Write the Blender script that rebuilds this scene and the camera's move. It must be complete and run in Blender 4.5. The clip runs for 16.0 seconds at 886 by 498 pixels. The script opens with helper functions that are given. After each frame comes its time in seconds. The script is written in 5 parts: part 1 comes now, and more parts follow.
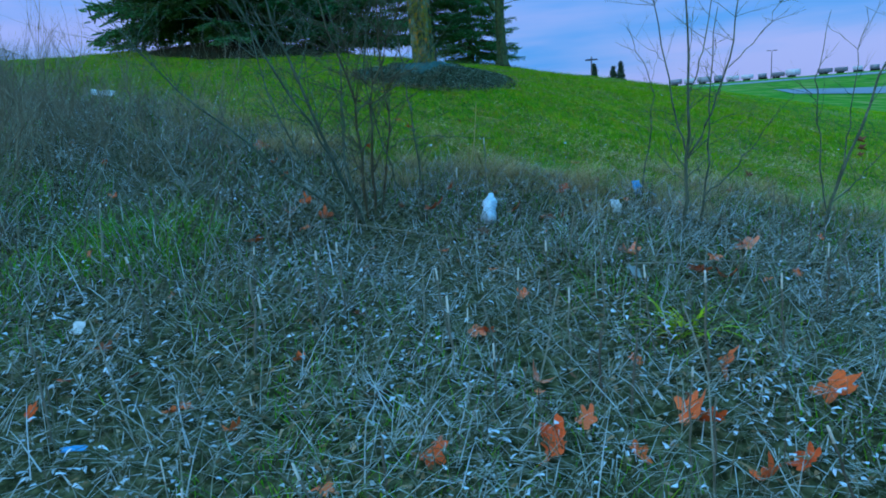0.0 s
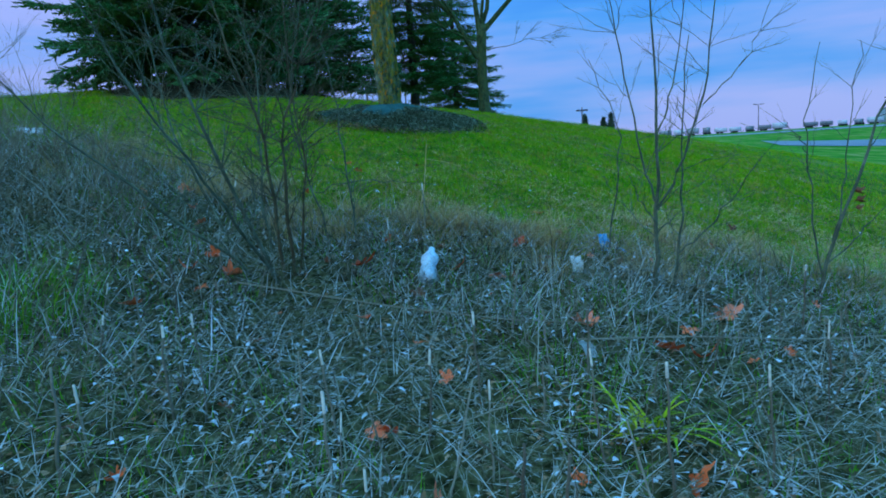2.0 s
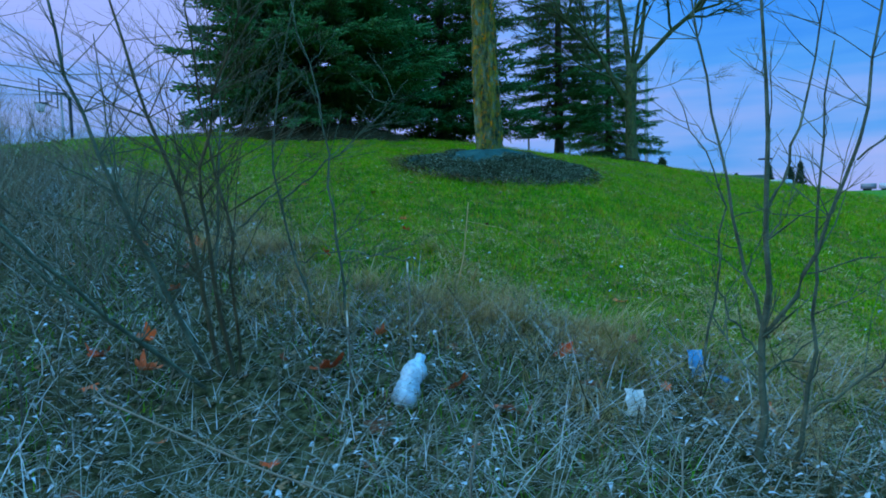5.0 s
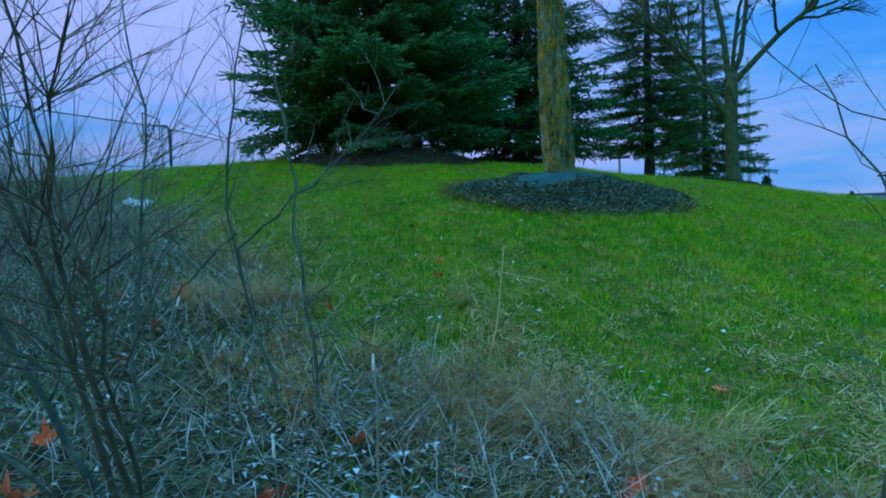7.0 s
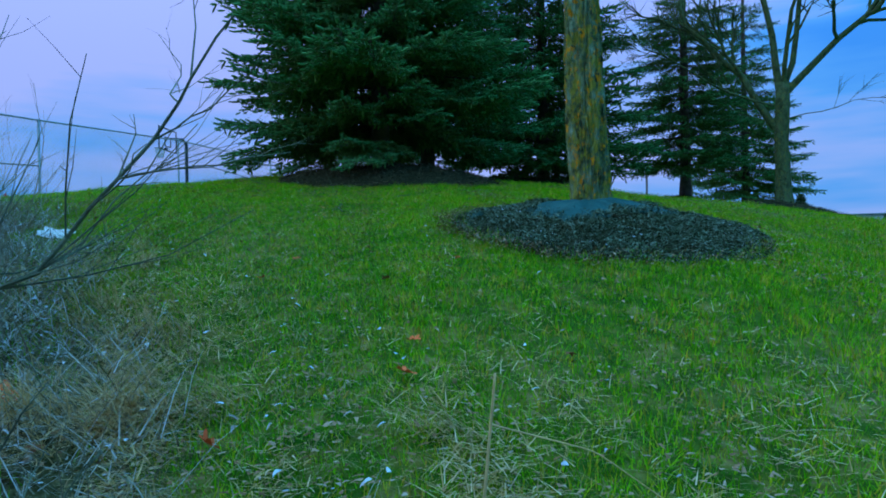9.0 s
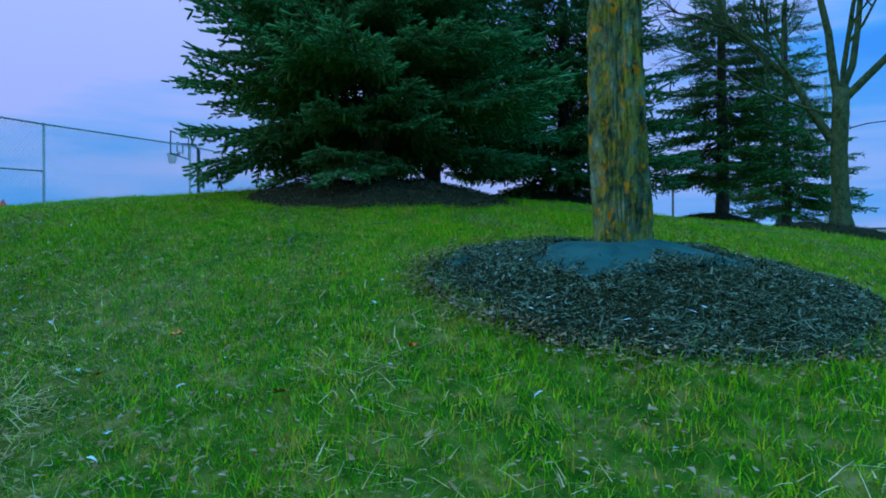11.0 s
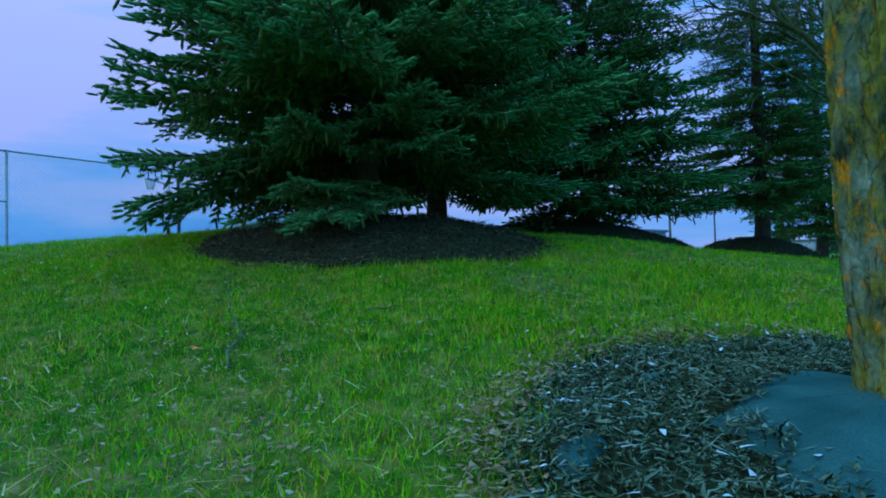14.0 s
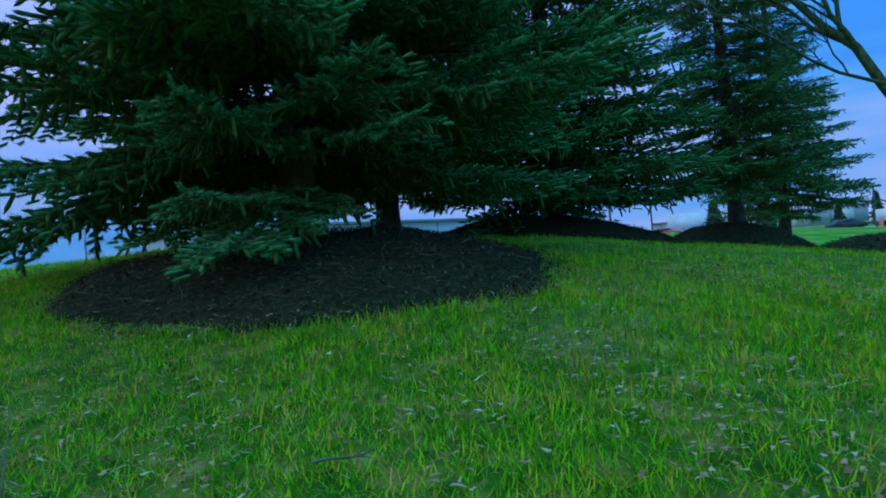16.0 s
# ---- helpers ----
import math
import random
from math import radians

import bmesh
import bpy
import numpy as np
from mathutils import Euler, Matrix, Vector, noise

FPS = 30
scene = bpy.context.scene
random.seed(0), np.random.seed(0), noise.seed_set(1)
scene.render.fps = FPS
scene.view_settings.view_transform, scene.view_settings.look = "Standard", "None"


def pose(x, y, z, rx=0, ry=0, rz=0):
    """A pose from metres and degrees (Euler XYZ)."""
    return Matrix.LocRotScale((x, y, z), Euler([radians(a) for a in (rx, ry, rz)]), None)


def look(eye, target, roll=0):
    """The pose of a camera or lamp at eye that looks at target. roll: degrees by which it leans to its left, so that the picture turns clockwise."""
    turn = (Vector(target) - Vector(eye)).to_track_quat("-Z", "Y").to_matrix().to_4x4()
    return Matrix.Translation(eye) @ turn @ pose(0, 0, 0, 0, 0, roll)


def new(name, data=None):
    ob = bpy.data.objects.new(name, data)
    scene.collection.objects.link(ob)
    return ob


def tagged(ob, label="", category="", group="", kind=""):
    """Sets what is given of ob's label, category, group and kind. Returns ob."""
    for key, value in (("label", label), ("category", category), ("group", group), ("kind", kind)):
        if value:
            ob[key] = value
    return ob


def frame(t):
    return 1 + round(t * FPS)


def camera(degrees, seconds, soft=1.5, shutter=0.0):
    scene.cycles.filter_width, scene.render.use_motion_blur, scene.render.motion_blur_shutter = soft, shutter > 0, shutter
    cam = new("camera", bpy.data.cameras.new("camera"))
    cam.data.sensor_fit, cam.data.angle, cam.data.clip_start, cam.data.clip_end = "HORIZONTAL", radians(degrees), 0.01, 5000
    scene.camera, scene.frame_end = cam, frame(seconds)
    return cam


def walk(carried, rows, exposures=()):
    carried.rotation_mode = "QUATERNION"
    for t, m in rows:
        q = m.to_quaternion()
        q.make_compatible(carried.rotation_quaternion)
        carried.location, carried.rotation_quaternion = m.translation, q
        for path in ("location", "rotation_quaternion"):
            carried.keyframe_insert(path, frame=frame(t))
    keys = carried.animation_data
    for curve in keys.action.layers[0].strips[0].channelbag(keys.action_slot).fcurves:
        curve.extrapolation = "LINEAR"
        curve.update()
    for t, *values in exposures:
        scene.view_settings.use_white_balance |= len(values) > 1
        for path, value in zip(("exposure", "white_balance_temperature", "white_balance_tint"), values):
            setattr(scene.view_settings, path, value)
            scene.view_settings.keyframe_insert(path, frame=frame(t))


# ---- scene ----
cam = camera(70.0, 16.0, soft=1.8)
PATH = [
    (0, (0.159, -0.091, 0.906), (0.062, 1.859, 0.473), -4.3),
    (0.5, (0.232, 0.033, 0.924), (0.177, 1.993, 0.53), -5.4),
    (1, (0.308, 0.147, 0.914), (0.304, 2.111, 0.536), -5.1),
    (1.5, (0.364, 0.282, 0.881), (0.353, 2.252, 0.539), -4.7),
    (2, (0.435, 0.452, 0.854), (0.369, 2.429, 0.562), -3.5),
    (2.5, (0.521, 0.598, 0.859), (0.445, 2.575, 0.569), -3.8),
    (3, (0.592, 0.749, 0.852), (0.493, 2.73, 0.593), -5.5),
    (3.5, (0.685, 0.93, 0.834), (0.486, 2.906, 0.596), -6.8),
    (4, (0.814, 1.131, 0.849), (0.409, 3.078, 0.631), -4.7),
    (4.2, (0.862, 1.203, 0.87), (0.423, 3.147, 0.692), -3.3),
    (6.3, (0.983, 2.001, 0.945), (0.235, 3.853, 0.839), -1.8),
    (6.5, (0.967, 2.083, 0.958), (0.186, 3.922, 0.863), -1.7),
    (7, (0.944, 2.32, 0.989), (0.125, 4.144, 0.931), -1.7),
    (7.5, (0.897, 2.554, 1.061), (-0.011, 4.333, 0.962), -0.5),
    (8, (0.828, 2.828, 1.106), (-0.087, 4.606, 1.08), -0.8),
    (8.2, (0.801, 2.932, 1.114), (-0.115, 4.711, 1.116), -0.2),
    (10.3, (0.407, 4.134, 1.264), (-0.419, 5.955, 1.227), -3.0),
    (10.5, (0.39, 4.243, 1.288), (-0.504, 6.032, 1.268), -2.6),
    (11, (0.355, 4.478, 1.372), (-0.589, 6.24, 1.384), -0.2),
    (11.5, (0.294, 4.682, 1.435), (-0.648, 6.446, 1.467), 0.7),
    (12, (0.186, 4.889, 1.488), (-0.653, 6.704, 1.516), 1.7),
    (12.5, (0.034, 5.088, 1.547), (-0.729, 6.937, 1.59), 2.0),
    (13, (-0.139, 5.278, 1.585), (-0.981, 7.091, 1.665), 0.9),
    (13.5, (-0.335, 5.495, 1.635), (-1.203, 7.296, 1.697), -1.9),
    (14, (-0.524, 5.705, 1.685), (-1.442, 7.481, 1.752), -1.5),
    (14.5, (-0.705, 5.933, 1.734), (-1.635, 7.703, 1.747), -0.5),
    (15, (-0.889, 6.167, 1.798), (-1.699, 7.994, 1.851), -2.9),
    (15.5, (-1.031, 6.409, 1.845), (-1.782, 8.261, 1.938), -4.5),
    (16, (-1.171, 6.691, 1.892), (-1.921, 8.544, 1.929), -5.0),
]
EXPOSURES = [(0.0, -0.16, 5850, -6.0), (16.0, -0.16, 5850, -6.0)]
walk(cam, [(t, look(eye, target, roll)) for t, eye, target, roll in PATH], EXPOSURES)

# ---- world and light ----
world = bpy.data.worlds.new("world")
scene.world = world
world.use_nodes = True
wn, wl = world.node_tree.nodes, world.node_tree.links
wn.clear()
w_out, w_bg = wn.new("ShaderNodeOutputWorld"), wn.new("ShaderNodeBackground")
sky = wn.new("ShaderNodeTexSky")
sky.sky_type, sky.sun_disc = "NISHITA", False
sky.sun_elevation, sky.sun_rotation = radians(45), radians(217)
sky_gain = wn.new("ShaderNodeVectorMath")
sky_gain.operation = "SCALE"
sky_gain.inputs["Scale"].default_value = 0.1
wl.new(sky.outputs[0], sky_gain.inputs[0])
w_tc = wn.new("ShaderNodeTexCoord")


def cloud_noise(scale, detail, offset):
    m = wn.new("ShaderNodeMapping")
    m.inputs["Scale"].default_value = scale
    m.inputs["Location"].default_value = offset
    n = wn.new("ShaderNodeTexNoise")
    n.inputs["Scale"].default_value = 1.0
    n.inputs["Detail"].default_value = detail
    n.inputs["Roughness"].default_value = 0.52
    wl.new(w_tc.outputs["Generated"], m.inputs[0])
    wl.new(m.outputs[0], n.inputs["Vector"])
    return n


def ramp_node(nodes, stops):
    r = nodes.new("ShaderNodeValToRGB")
    el = r.color_ramp.elements
    while len(el) < len(stops):
        el.new(0.5)
    for e, (pos, col) in zip(el, stops):
        e.position, e.color = pos, (*col, 1)
    return r


n_big = cloud_noise((1.6, 1.6, 8.0), 5.0, (7.7, 2.3, 0.6))
r_cloud = ramp_node(wn, [(0.36, (0.06, 0.28, 0.96)), (0.46, (0.11, 0.36, 1.0)), (0.54, (0.25, 0.42, 1.02)), (0.66, (0.44, 0.48, 1.05))])
w_dir = wn.new("ShaderNodeSeparateXYZ")
wl.new(w_tc.outputs["Generated"], w_dir.inputs[0])


def sky_math(op, a, b, c=0.0):
    m = wn.new("ShaderNodeMath")
    m.operation = op
    for k, v in enumerate((a, b, c)):
        if isinstance(v, (int, float)):
            m.inputs[k].default_value = v
        else:
            wl.new(v, m.inputs[k])
    return m.outputs[0]


# cloud cover: high on the west side, low banks on the east side
west = sky_math("MULTIPLY_ADD", w_dir.outputs[0], -1.0, -0.12)
height = sky_math("MINIMUM", sky_math("ADD", w_dir.outputs[2], -0.125), 0.16)
bank = sky_math("MULTIPLY", west, height)
n_streak = cloud_noise((2.0, 2.0, 26.0), 4.0, (1.7, 5.2, 0.3))
cover = sky_math("MULTIPLY_ADD", n_streak.outputs["Fac"], 0.34, -0.17)
cover = sky_math("MULTIPLY_ADD", n_big.outputs["Fac"], 0.75, cover)
cover = sky_math("MULTIPLY_ADD", bank, 2.6, cover)
wl.new(sky_math("ADD", cover, 0.135), r_cloud.inputs[0])
w_mix = wn.new("ShaderNodeMix")
w_mix.data_type = "RGBA"
w_mix.inputs[0].default_value = 0.88
wl.new(sky_gain.outputs[0], w_mix.inputs[6])
wl.new(r_cloud.outputs[0], w_mix.inputs[7])
# an overcast sky is brightest overhead
w_sep, w_sq, w_gain = wn.new("ShaderNodeSeparateXYZ"), wn.new("ShaderNodeMath"), wn.new("ShaderNodeMath")
w_sq.operation, w_sq.inputs[1].default_value = "POWER", 2.0
w_gain.operation, w_gain.inputs[1].default_value, w_gain.inputs[2].default_value = "MULTIPLY_ADD", 2.0, 1.0
wl.new(w_tc.outputs["Generated"], w_sep.inputs[0])
wl.new(w_sep.outputs[2], w_sq.inputs[0])
wl.new(w_sq.outputs[0], w_gain.inputs[0])
w_top = wn.new("ShaderNodeMix")
w_top.data_type = "RGBA"
w_top.inputs[7].default_value = (0.135, 0.465, 0.88, 1)
wl.new(sky_math("MINIMUM", sky_math("MAXIMUM", sky_math("MULTIPLY_ADD", w_dir.outputs[2], 2.5, -1.0), 0.0), 1.0), w_top.inputs[0])
wl.new(w_mix.outputs[2], w_top.inputs[6])
wl.new(w_top.outputs[2], w_bg.inputs[0])
wl.new(w_gain.outputs[0], w_bg.inputs[1])
wl.new(w_bg.outputs[0], w_out.inputs[0])

sun = new("sun", bpy.data.lights.new("sun", "SUN"))
sun.data.energy, sun.data.angle, sun.data.color = 0.6, radians(70), (1.0, 0.98, 0.9)
sun.matrix_world = look((-9, -12, 15), (0, 0, 0))


# ---- materials ----
def material(name, stops, rough=0.8, scale=8.0, fine=60.0, bump=0.3, bump_scale=40.0, metal=0.0, per="noise", stretch=(1, 1, 1), spec=0.3, trans=0.0, mottle=0.4):
    """A procedural surface: colours from a ramp driven by noise, by piece or by object, with a finer grain and relief."""
    m = bpy.data.materials.new(name)
    m.use_nodes = True
    n, l = m.node_tree.nodes, m.node_tree.links
    b = n["Principled BSDF"]
    b.inputs["Roughness"].default_value, b.inputs["Metallic"].default_value = rough, metal
    b.inputs["Specular IOR Level"].default_value = spec
    tc = n.new("ShaderNodeTexCoord")
    mp = n.new("ShaderNodeMapping")
    mp.inputs["Scale"].default_value = stretch
    l.new(tc.outputs["Object"], mp.inputs[0])
    big, small = n.new("ShaderNodeTexNoise"), n.new("ShaderNodeTexNoise")
    big.inputs["Scale"].default_value, small.inputs["Scale"].default_value = scale, fine
    big.inputs["Detail"].default_value, small.inputs["Detail"].default_value = 3.0, 2.0
    l.new(mp.outputs[0], big.inputs["Vector"])
    l.new(mp.outputs[0], small.inputs["Vector"])
    r = ramp_node(n, stops)
    if per == "noise":
        fac = big.outputs["Fac"]
    else:
        src = n.new("ShaderNodeNewGeometry").outputs["Random Per Island"] if per == "island" else n.new("ShaderNodeObjectInfo").outputs["Random"]
        fac = n.new("ShaderNodeMath")
        fac.operation = "MULTIPLY_ADD"
        fac.inputs[1].default_value, fac.inputs[2].default_value = 1.0 - 0.62 * mottle, -0.2 * mottle
        l.new(src, fac.inputs[0])
        add = n.new("ShaderNodeMath")
        add.operation = "MULTIPLY_ADD"
        add.inputs[1].default_value = mottle
        l.new(big.outputs["Fac"], add.inputs[0])
        l.new(fac.outputs[0], add.inputs[2])
        fac = add.outputs[0]
    l.new(fac, r.inputs[0])
    mx = n.new("ShaderNodeMix")
    mx.data_type, mx.blend_type = "RGBA", "MULTIPLY"
    mx.inputs[0].default_value = 0.5
    g = ramp_node(n, [(0.3, (0.55, 0.55, 0.55)), (0.7, (1.25, 1.25, 1.25))])
    l.new(small.outputs["Fac"], g.inputs[0])
    l.new(r.outputs[0], mx.inputs[6])
    l.new(g.outputs[0], mx.inputs[7])
    l.new(mx.outputs[2], b.inputs["Base Color"])
    if bump:
        bn, bt = n.new("ShaderNodeBump"), n.new("ShaderNodeTexNoise")
        bt.inputs["Scale"].default_value = bump_scale
        bt.inputs["Detail"].default_value = 4.0
        l.new(mp.outputs[0], bt.inputs["Vector"])
        bn.inputs["Strength"].default_value, bn.inputs["Distance"].default_value = bump, 0.02
        l.new(bt.outputs["Fac"], bn.inputs["Height"])
        l.new(bn.outputs[0], b.inputs["Normal"])
    if trans:
        tr, ms = n.new("ShaderNodeBsdfTranslucent"), n.new("ShaderNodeMixShader")
        ms.inputs[0].default_value = trans
        l.new(mx.outputs[2], tr.inputs[0])
        l.new(b.outputs[0], ms.inputs[1])
        l.new(tr.outputs[0], ms.inputs[2])
        l.new(ms.outputs[0], n["Material Output"].inputs[0])
    return m


M_GRASS = material("lawn blade", [(0.0, (0.05, 0.16, 0.004)), (0.28, (0.14, 0.36, 0.004)), (0.5, (0.26, 0.56, 0.005)), (0.64, (0.48, 0.57, 0.010)), (0.76, (0.62, 0.38, 0.05)), (1.0, (0.66, 0.48, 0.22))], 0.7, 8.0, 30, 0, per="island", trans=0.2, spec=0.06, mottle=0.9)
M_DEAD_LAWN = material("dead lawn blade", [(0.0, (0.15, 0.11, 0.04)), (0.6, (0.40, 0.34, 0.13)), (1.0, (0.48, 0.43, 0.24))], 0.8, 2, 40, 0, per="island", trans=0.2, spec=0.06)
M_TUFT = material("fresh grass", [(0.0, (0.09, 0.30, 0.008)), (0.6, (0.18, 0.44, 0.012)), (1.0, (0.42, 0.52, 0.02))], 0.55, 3, 30, 0, per="island", trans=0.25, spec=0.06)
M_STRAP = material("yellow-green strap leaf", [(0.0, (0.20, 0.40, 0.01)), (0.5, (0.48, 0.62, 0.015)), (1.0, (0.85, 0.66, 0.03))], 0.5, 6, 40, 0, per="island", trans=0.2, spec=0.1)
M_STRAW = material("dead grass", [(0.0, (0.035, 0.03, 0.012)), (0.32, (0.12, 0.115, 0.052)), (0.56, (0.35, 0.34, 0.24)), (0.8, (0.66, 0.66, 0.60)), (1.0, (0.88, 0.90, 0.94))], 0.75, 4.0, 40, 0, per="island", spec=0.06, trans=0.3)
M_GOLD = material("tan grass", [(0.0, (0.44, 0.27, 0.08)), (0.5, (0.74, 0.53, 0.22)), (1.0, (0.92, 0.78, 0.50))], 0.75, 1.5, 40, 0, per="island", spec=0.06, trans=0.3)
M_CHAFF = material("pale chaff", [(0.0, (0.26, 0.19, 0.12)), (0.35, (0.46, 0.48, 0.46)), (0.7, (0.66, 0.72, 0.78)), (1.0, (0.86, 0.90, 0.95))], 0.8, 3, 50, 0, per="island", spec=0.06)
M_CRUMB = material("leaf crumbs", [(0.0, (0.13, 0.07, 0.03)), (0.45, (0.32, 0.19, 0.09)), (0.8, (0.46, 0.32, 0.19)), (0.95, (0.54, 0.46, 0.38)), (1.0, (0.66, 0.64, 0.62))], 0.8, 4, 50, 0, per="island", spec=0.06)
M_STALK = material("dry stalk", [(0.0, (0.11, 0.085, 0.055)), (0.5, (0.21, 0.185, 0.125)), (1.0, (0.38, 0.36, 0.26))], 0.8, 3, 90, 0.3, 120, per="object")
M_TIP = material("broken stalk end", [(0.3, (0.62, 0.57, 0.44)), (0.7, (0.75, 0.7, 0.56))], 0.8, 30, 90, 0.2)
M_BARK = material("shrub bark", [(0.3, (0.07, 0.085, 0.05)), (0.55, (0.14, 0.165, 0.10)), (0.8, (0.27, 0.31, 0.21))], 0.8, 14, 160, 0.4, 150, per="noise")
M_RED_BARK = material("reddish shrub bark", [(0.3, (0.085, 0.065, 0.032)), (0.6, (0.16, 0.14, 0.07)), (0.8, (0.26, 0.25, 0.15))], 0.75, 14, 160, 0.4, 150)
M_TWIG = material("thicket twigs", [(0.0, (0.13, 0.10, 0.055)), (0.5, (0.28, 0.24, 0.14)), (1.0, (0.48, 0.45, 0.31))], 0.85, 2, 60, 0, per="island", spec=0.06)
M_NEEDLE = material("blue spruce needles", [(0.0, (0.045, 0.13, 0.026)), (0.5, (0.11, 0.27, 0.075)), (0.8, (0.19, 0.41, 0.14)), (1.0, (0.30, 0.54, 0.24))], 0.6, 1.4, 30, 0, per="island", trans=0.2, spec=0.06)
# inner needles: duller olive with age, and darkened for the crown's shaded inside
M_NEEDLE_IN = material("old shaded needles", [(0.0, (0.05, 0.10, 0.015)), (0.7, (0.11, 0.20, 0.035)), (1.0, (0.18, 0.26, 0.055))], 0.7, 2, 30, 0, per="island")
M_SPRUCE_BARK = material("spruce bark", [(0.3, (0.06, 0.04, 0.03)), (0.7, (0.13, 0.095, 0.07))], 0.9, 10, 60, 0.6, 40)
M_MULCH = material("shredded mulch", [(0.0, (0.012, 0.020, 0.007)), (0.4, (0.048, 0.064, 0.028)), (0.66, (0.13, 0.165, 0.095)), (0.88, (0.27, 0.32, 0.23)), (1.0, (0.48, 0.54, 0.46))], 0.9, 12, 90, 0, per="island", spec=0.02)
M_MULCH_BED = material("mulch bed", [(0.3, (0.018, 0.02, 0.009)), (0.6, (0.044, 0.044, 0.020)), (0.8, (0.09, 0.088, 0.044))], 0.9, 30, 140, 0.8, 90, spec=0.02)
M_MULCH_OLD = material("old brown mulch with needles", [(0.0, (0.020, 0.016, 0.007)), (0.5, (0.065, 0.052, 0.024)), (0.8, (0.15, 0.125, 0.065)), (1.0, (0.34, 0.30, 0.20))], 0.9, 12, 90, 0, per="island", spec=0.02)
M_FABRIC = material("landscape fabric", [(0.35, (0.030, 0.082, 0.075)), (0.65, (0.055, 0.125, 0.115))], 0.8, 7, 240, 0.25, 30, spec=0.06)
M_LEAF = material("fallen maple leaf", [(0.0, (0.80, 0.09, 0.02)), (0.5, (0.97, 0.17, 0.03)), (0.8, (0.96, 0.24, 0.09)), (1.0, (0.94, 0.36, 0.22))], 0.7, 40, 120, 0.3, 60, per="object")
M_LEAF_BROWN = material("brown fallen leaf", [(0.0, (0.16, 0.06, 0.03)), (1.0, (0.34, 0.13, 0.06))], 0.75, 40, 120, 0.3, 60, per="object")
M_PLASTIC = material("dirty white plastic", [(0.3, (0.46, 0.62, 0.72)), (0.6, (0.68, 0.82, 0.9))], 0.4, 22, 90, 0.15, 30, spec=0.5)
M_PAPER = material("scrap of white paper", [(0.3, (0.66, 0.66, 0.63)), (0.6, (0.82, 0.82, 0.79))], 0.8, 12, 60, 0.2)
M_BLUE = material("blue plastic", [(0.3, (0.08, 0.3, 0.6)), (0.7, (0.2, 0.45, 0.75))], 0.35, 12, 60, 0.2)
M_CLEAR = material("cloudy clear plastic", [(0.3, (0.42, 0.46, 0.44)), (0.7, (0.62, 0.66, 0.63))], 0.2, 12, 60, 0.1, spec=0.6, trans=0.4)
M_STEEL = material("galvanised steel", [(0.3, (0.30, 0.31, 0.31)), (0.7, (0.42, 0.43, 0.43))], 0.5, 9, 80, 0.1, metal=0.6)
M_DARK = material("dark painted steel", [(0.3, (0.035, 0.036, 0.04)), (0.7, (0.06, 0.062, 0.066))], 0.5, 9, 60, 0.1)
M_NET = material("white net cord", [(0.3, (0.6, 0.6, 0.58)), (0.7, (0.75, 0.75, 0.72))], 0.85, 20, 60, 0)
M_WALL = material("pale metal cladding", [(0.3, (0.40, 0.41, 0.40)), (0.7, (0.50, 0.51, 0.50))], 0.5, 0.4, 6, 0.15, 2, stretch=(1, 1, 0.2))
M_ROOF = material("grey roof trim", [(0.3, (0.20, 0.21, 0.21)), (0.7, (0.28, 0.29, 0.29))], 0.6, 0.5, 6, 0)
M_GLASS = material("dark window glass", [(0.3, (0.02, 0.025, 0.03)), (0.7, (0.03, 0.035, 0.04))], 0.08, 2, 10, 0, spec=0.6)
M_RED = material("red car paint", [(0.3, (0.5, 0.02, 0.02)), (0.7, (0.6, 0.03, 0.025))], 0.25, 2, 20, 0, spec=0.6)
M_CAR_BLUE = material("blue car paint", [(0.3, (0.05, 0.12, 0.3)), (0.7, (0.07, 0.16, 0.36))], 0.25, 2, 20, 0, spec=0.6)
M_WHITE = material("white paint", [(0.3, (0.66, 0.67, 0.66)), (0.7, (0.8, 0.8, 0.79))], 0.45, 1, 10, 0.05)
M_RUBBER = material("black rubber", [(0.3, (0.02, 0.02, 0.02)), (0.7, (0.035, 0.035, 0.035))], 0.85, 10, 60, 0.1)
M_YELLOW = material("yellow paint", [(0.3, (0.6, 0.42, 0.03)), (0.7, (0.7, 0.5, 0.05))], 0.5, 2, 20, 0)
M_ORANGE = material("orange plastic", [(0.3, (0.7, 0.14, 0.03)), (0.7, (0.78, 0.2, 0.05))], 0.5, 2, 20, 0)
M_ASPHALT = material("worn asphalt", [(0.3, (0.20, 0.20, 0.195)), (0.7, (0.30, 0.30, 0.29))], 0.38, 0.6, 30, 0.2, 60)
M_FAR_GREEN = material("distant conifer", [(0.0, (0.03, 0.06, 0.03)), (1.0, (0.08, 0.13, 0.06))], 0.8, 1, 8, 0, per="island")
M_WOOD = material("weathered pole", [(0.3, (0.10, 0.085, 0.07)), (0.7, (0.18, 0.15, 0.12))], 0.85, 3, 40, 0.3)


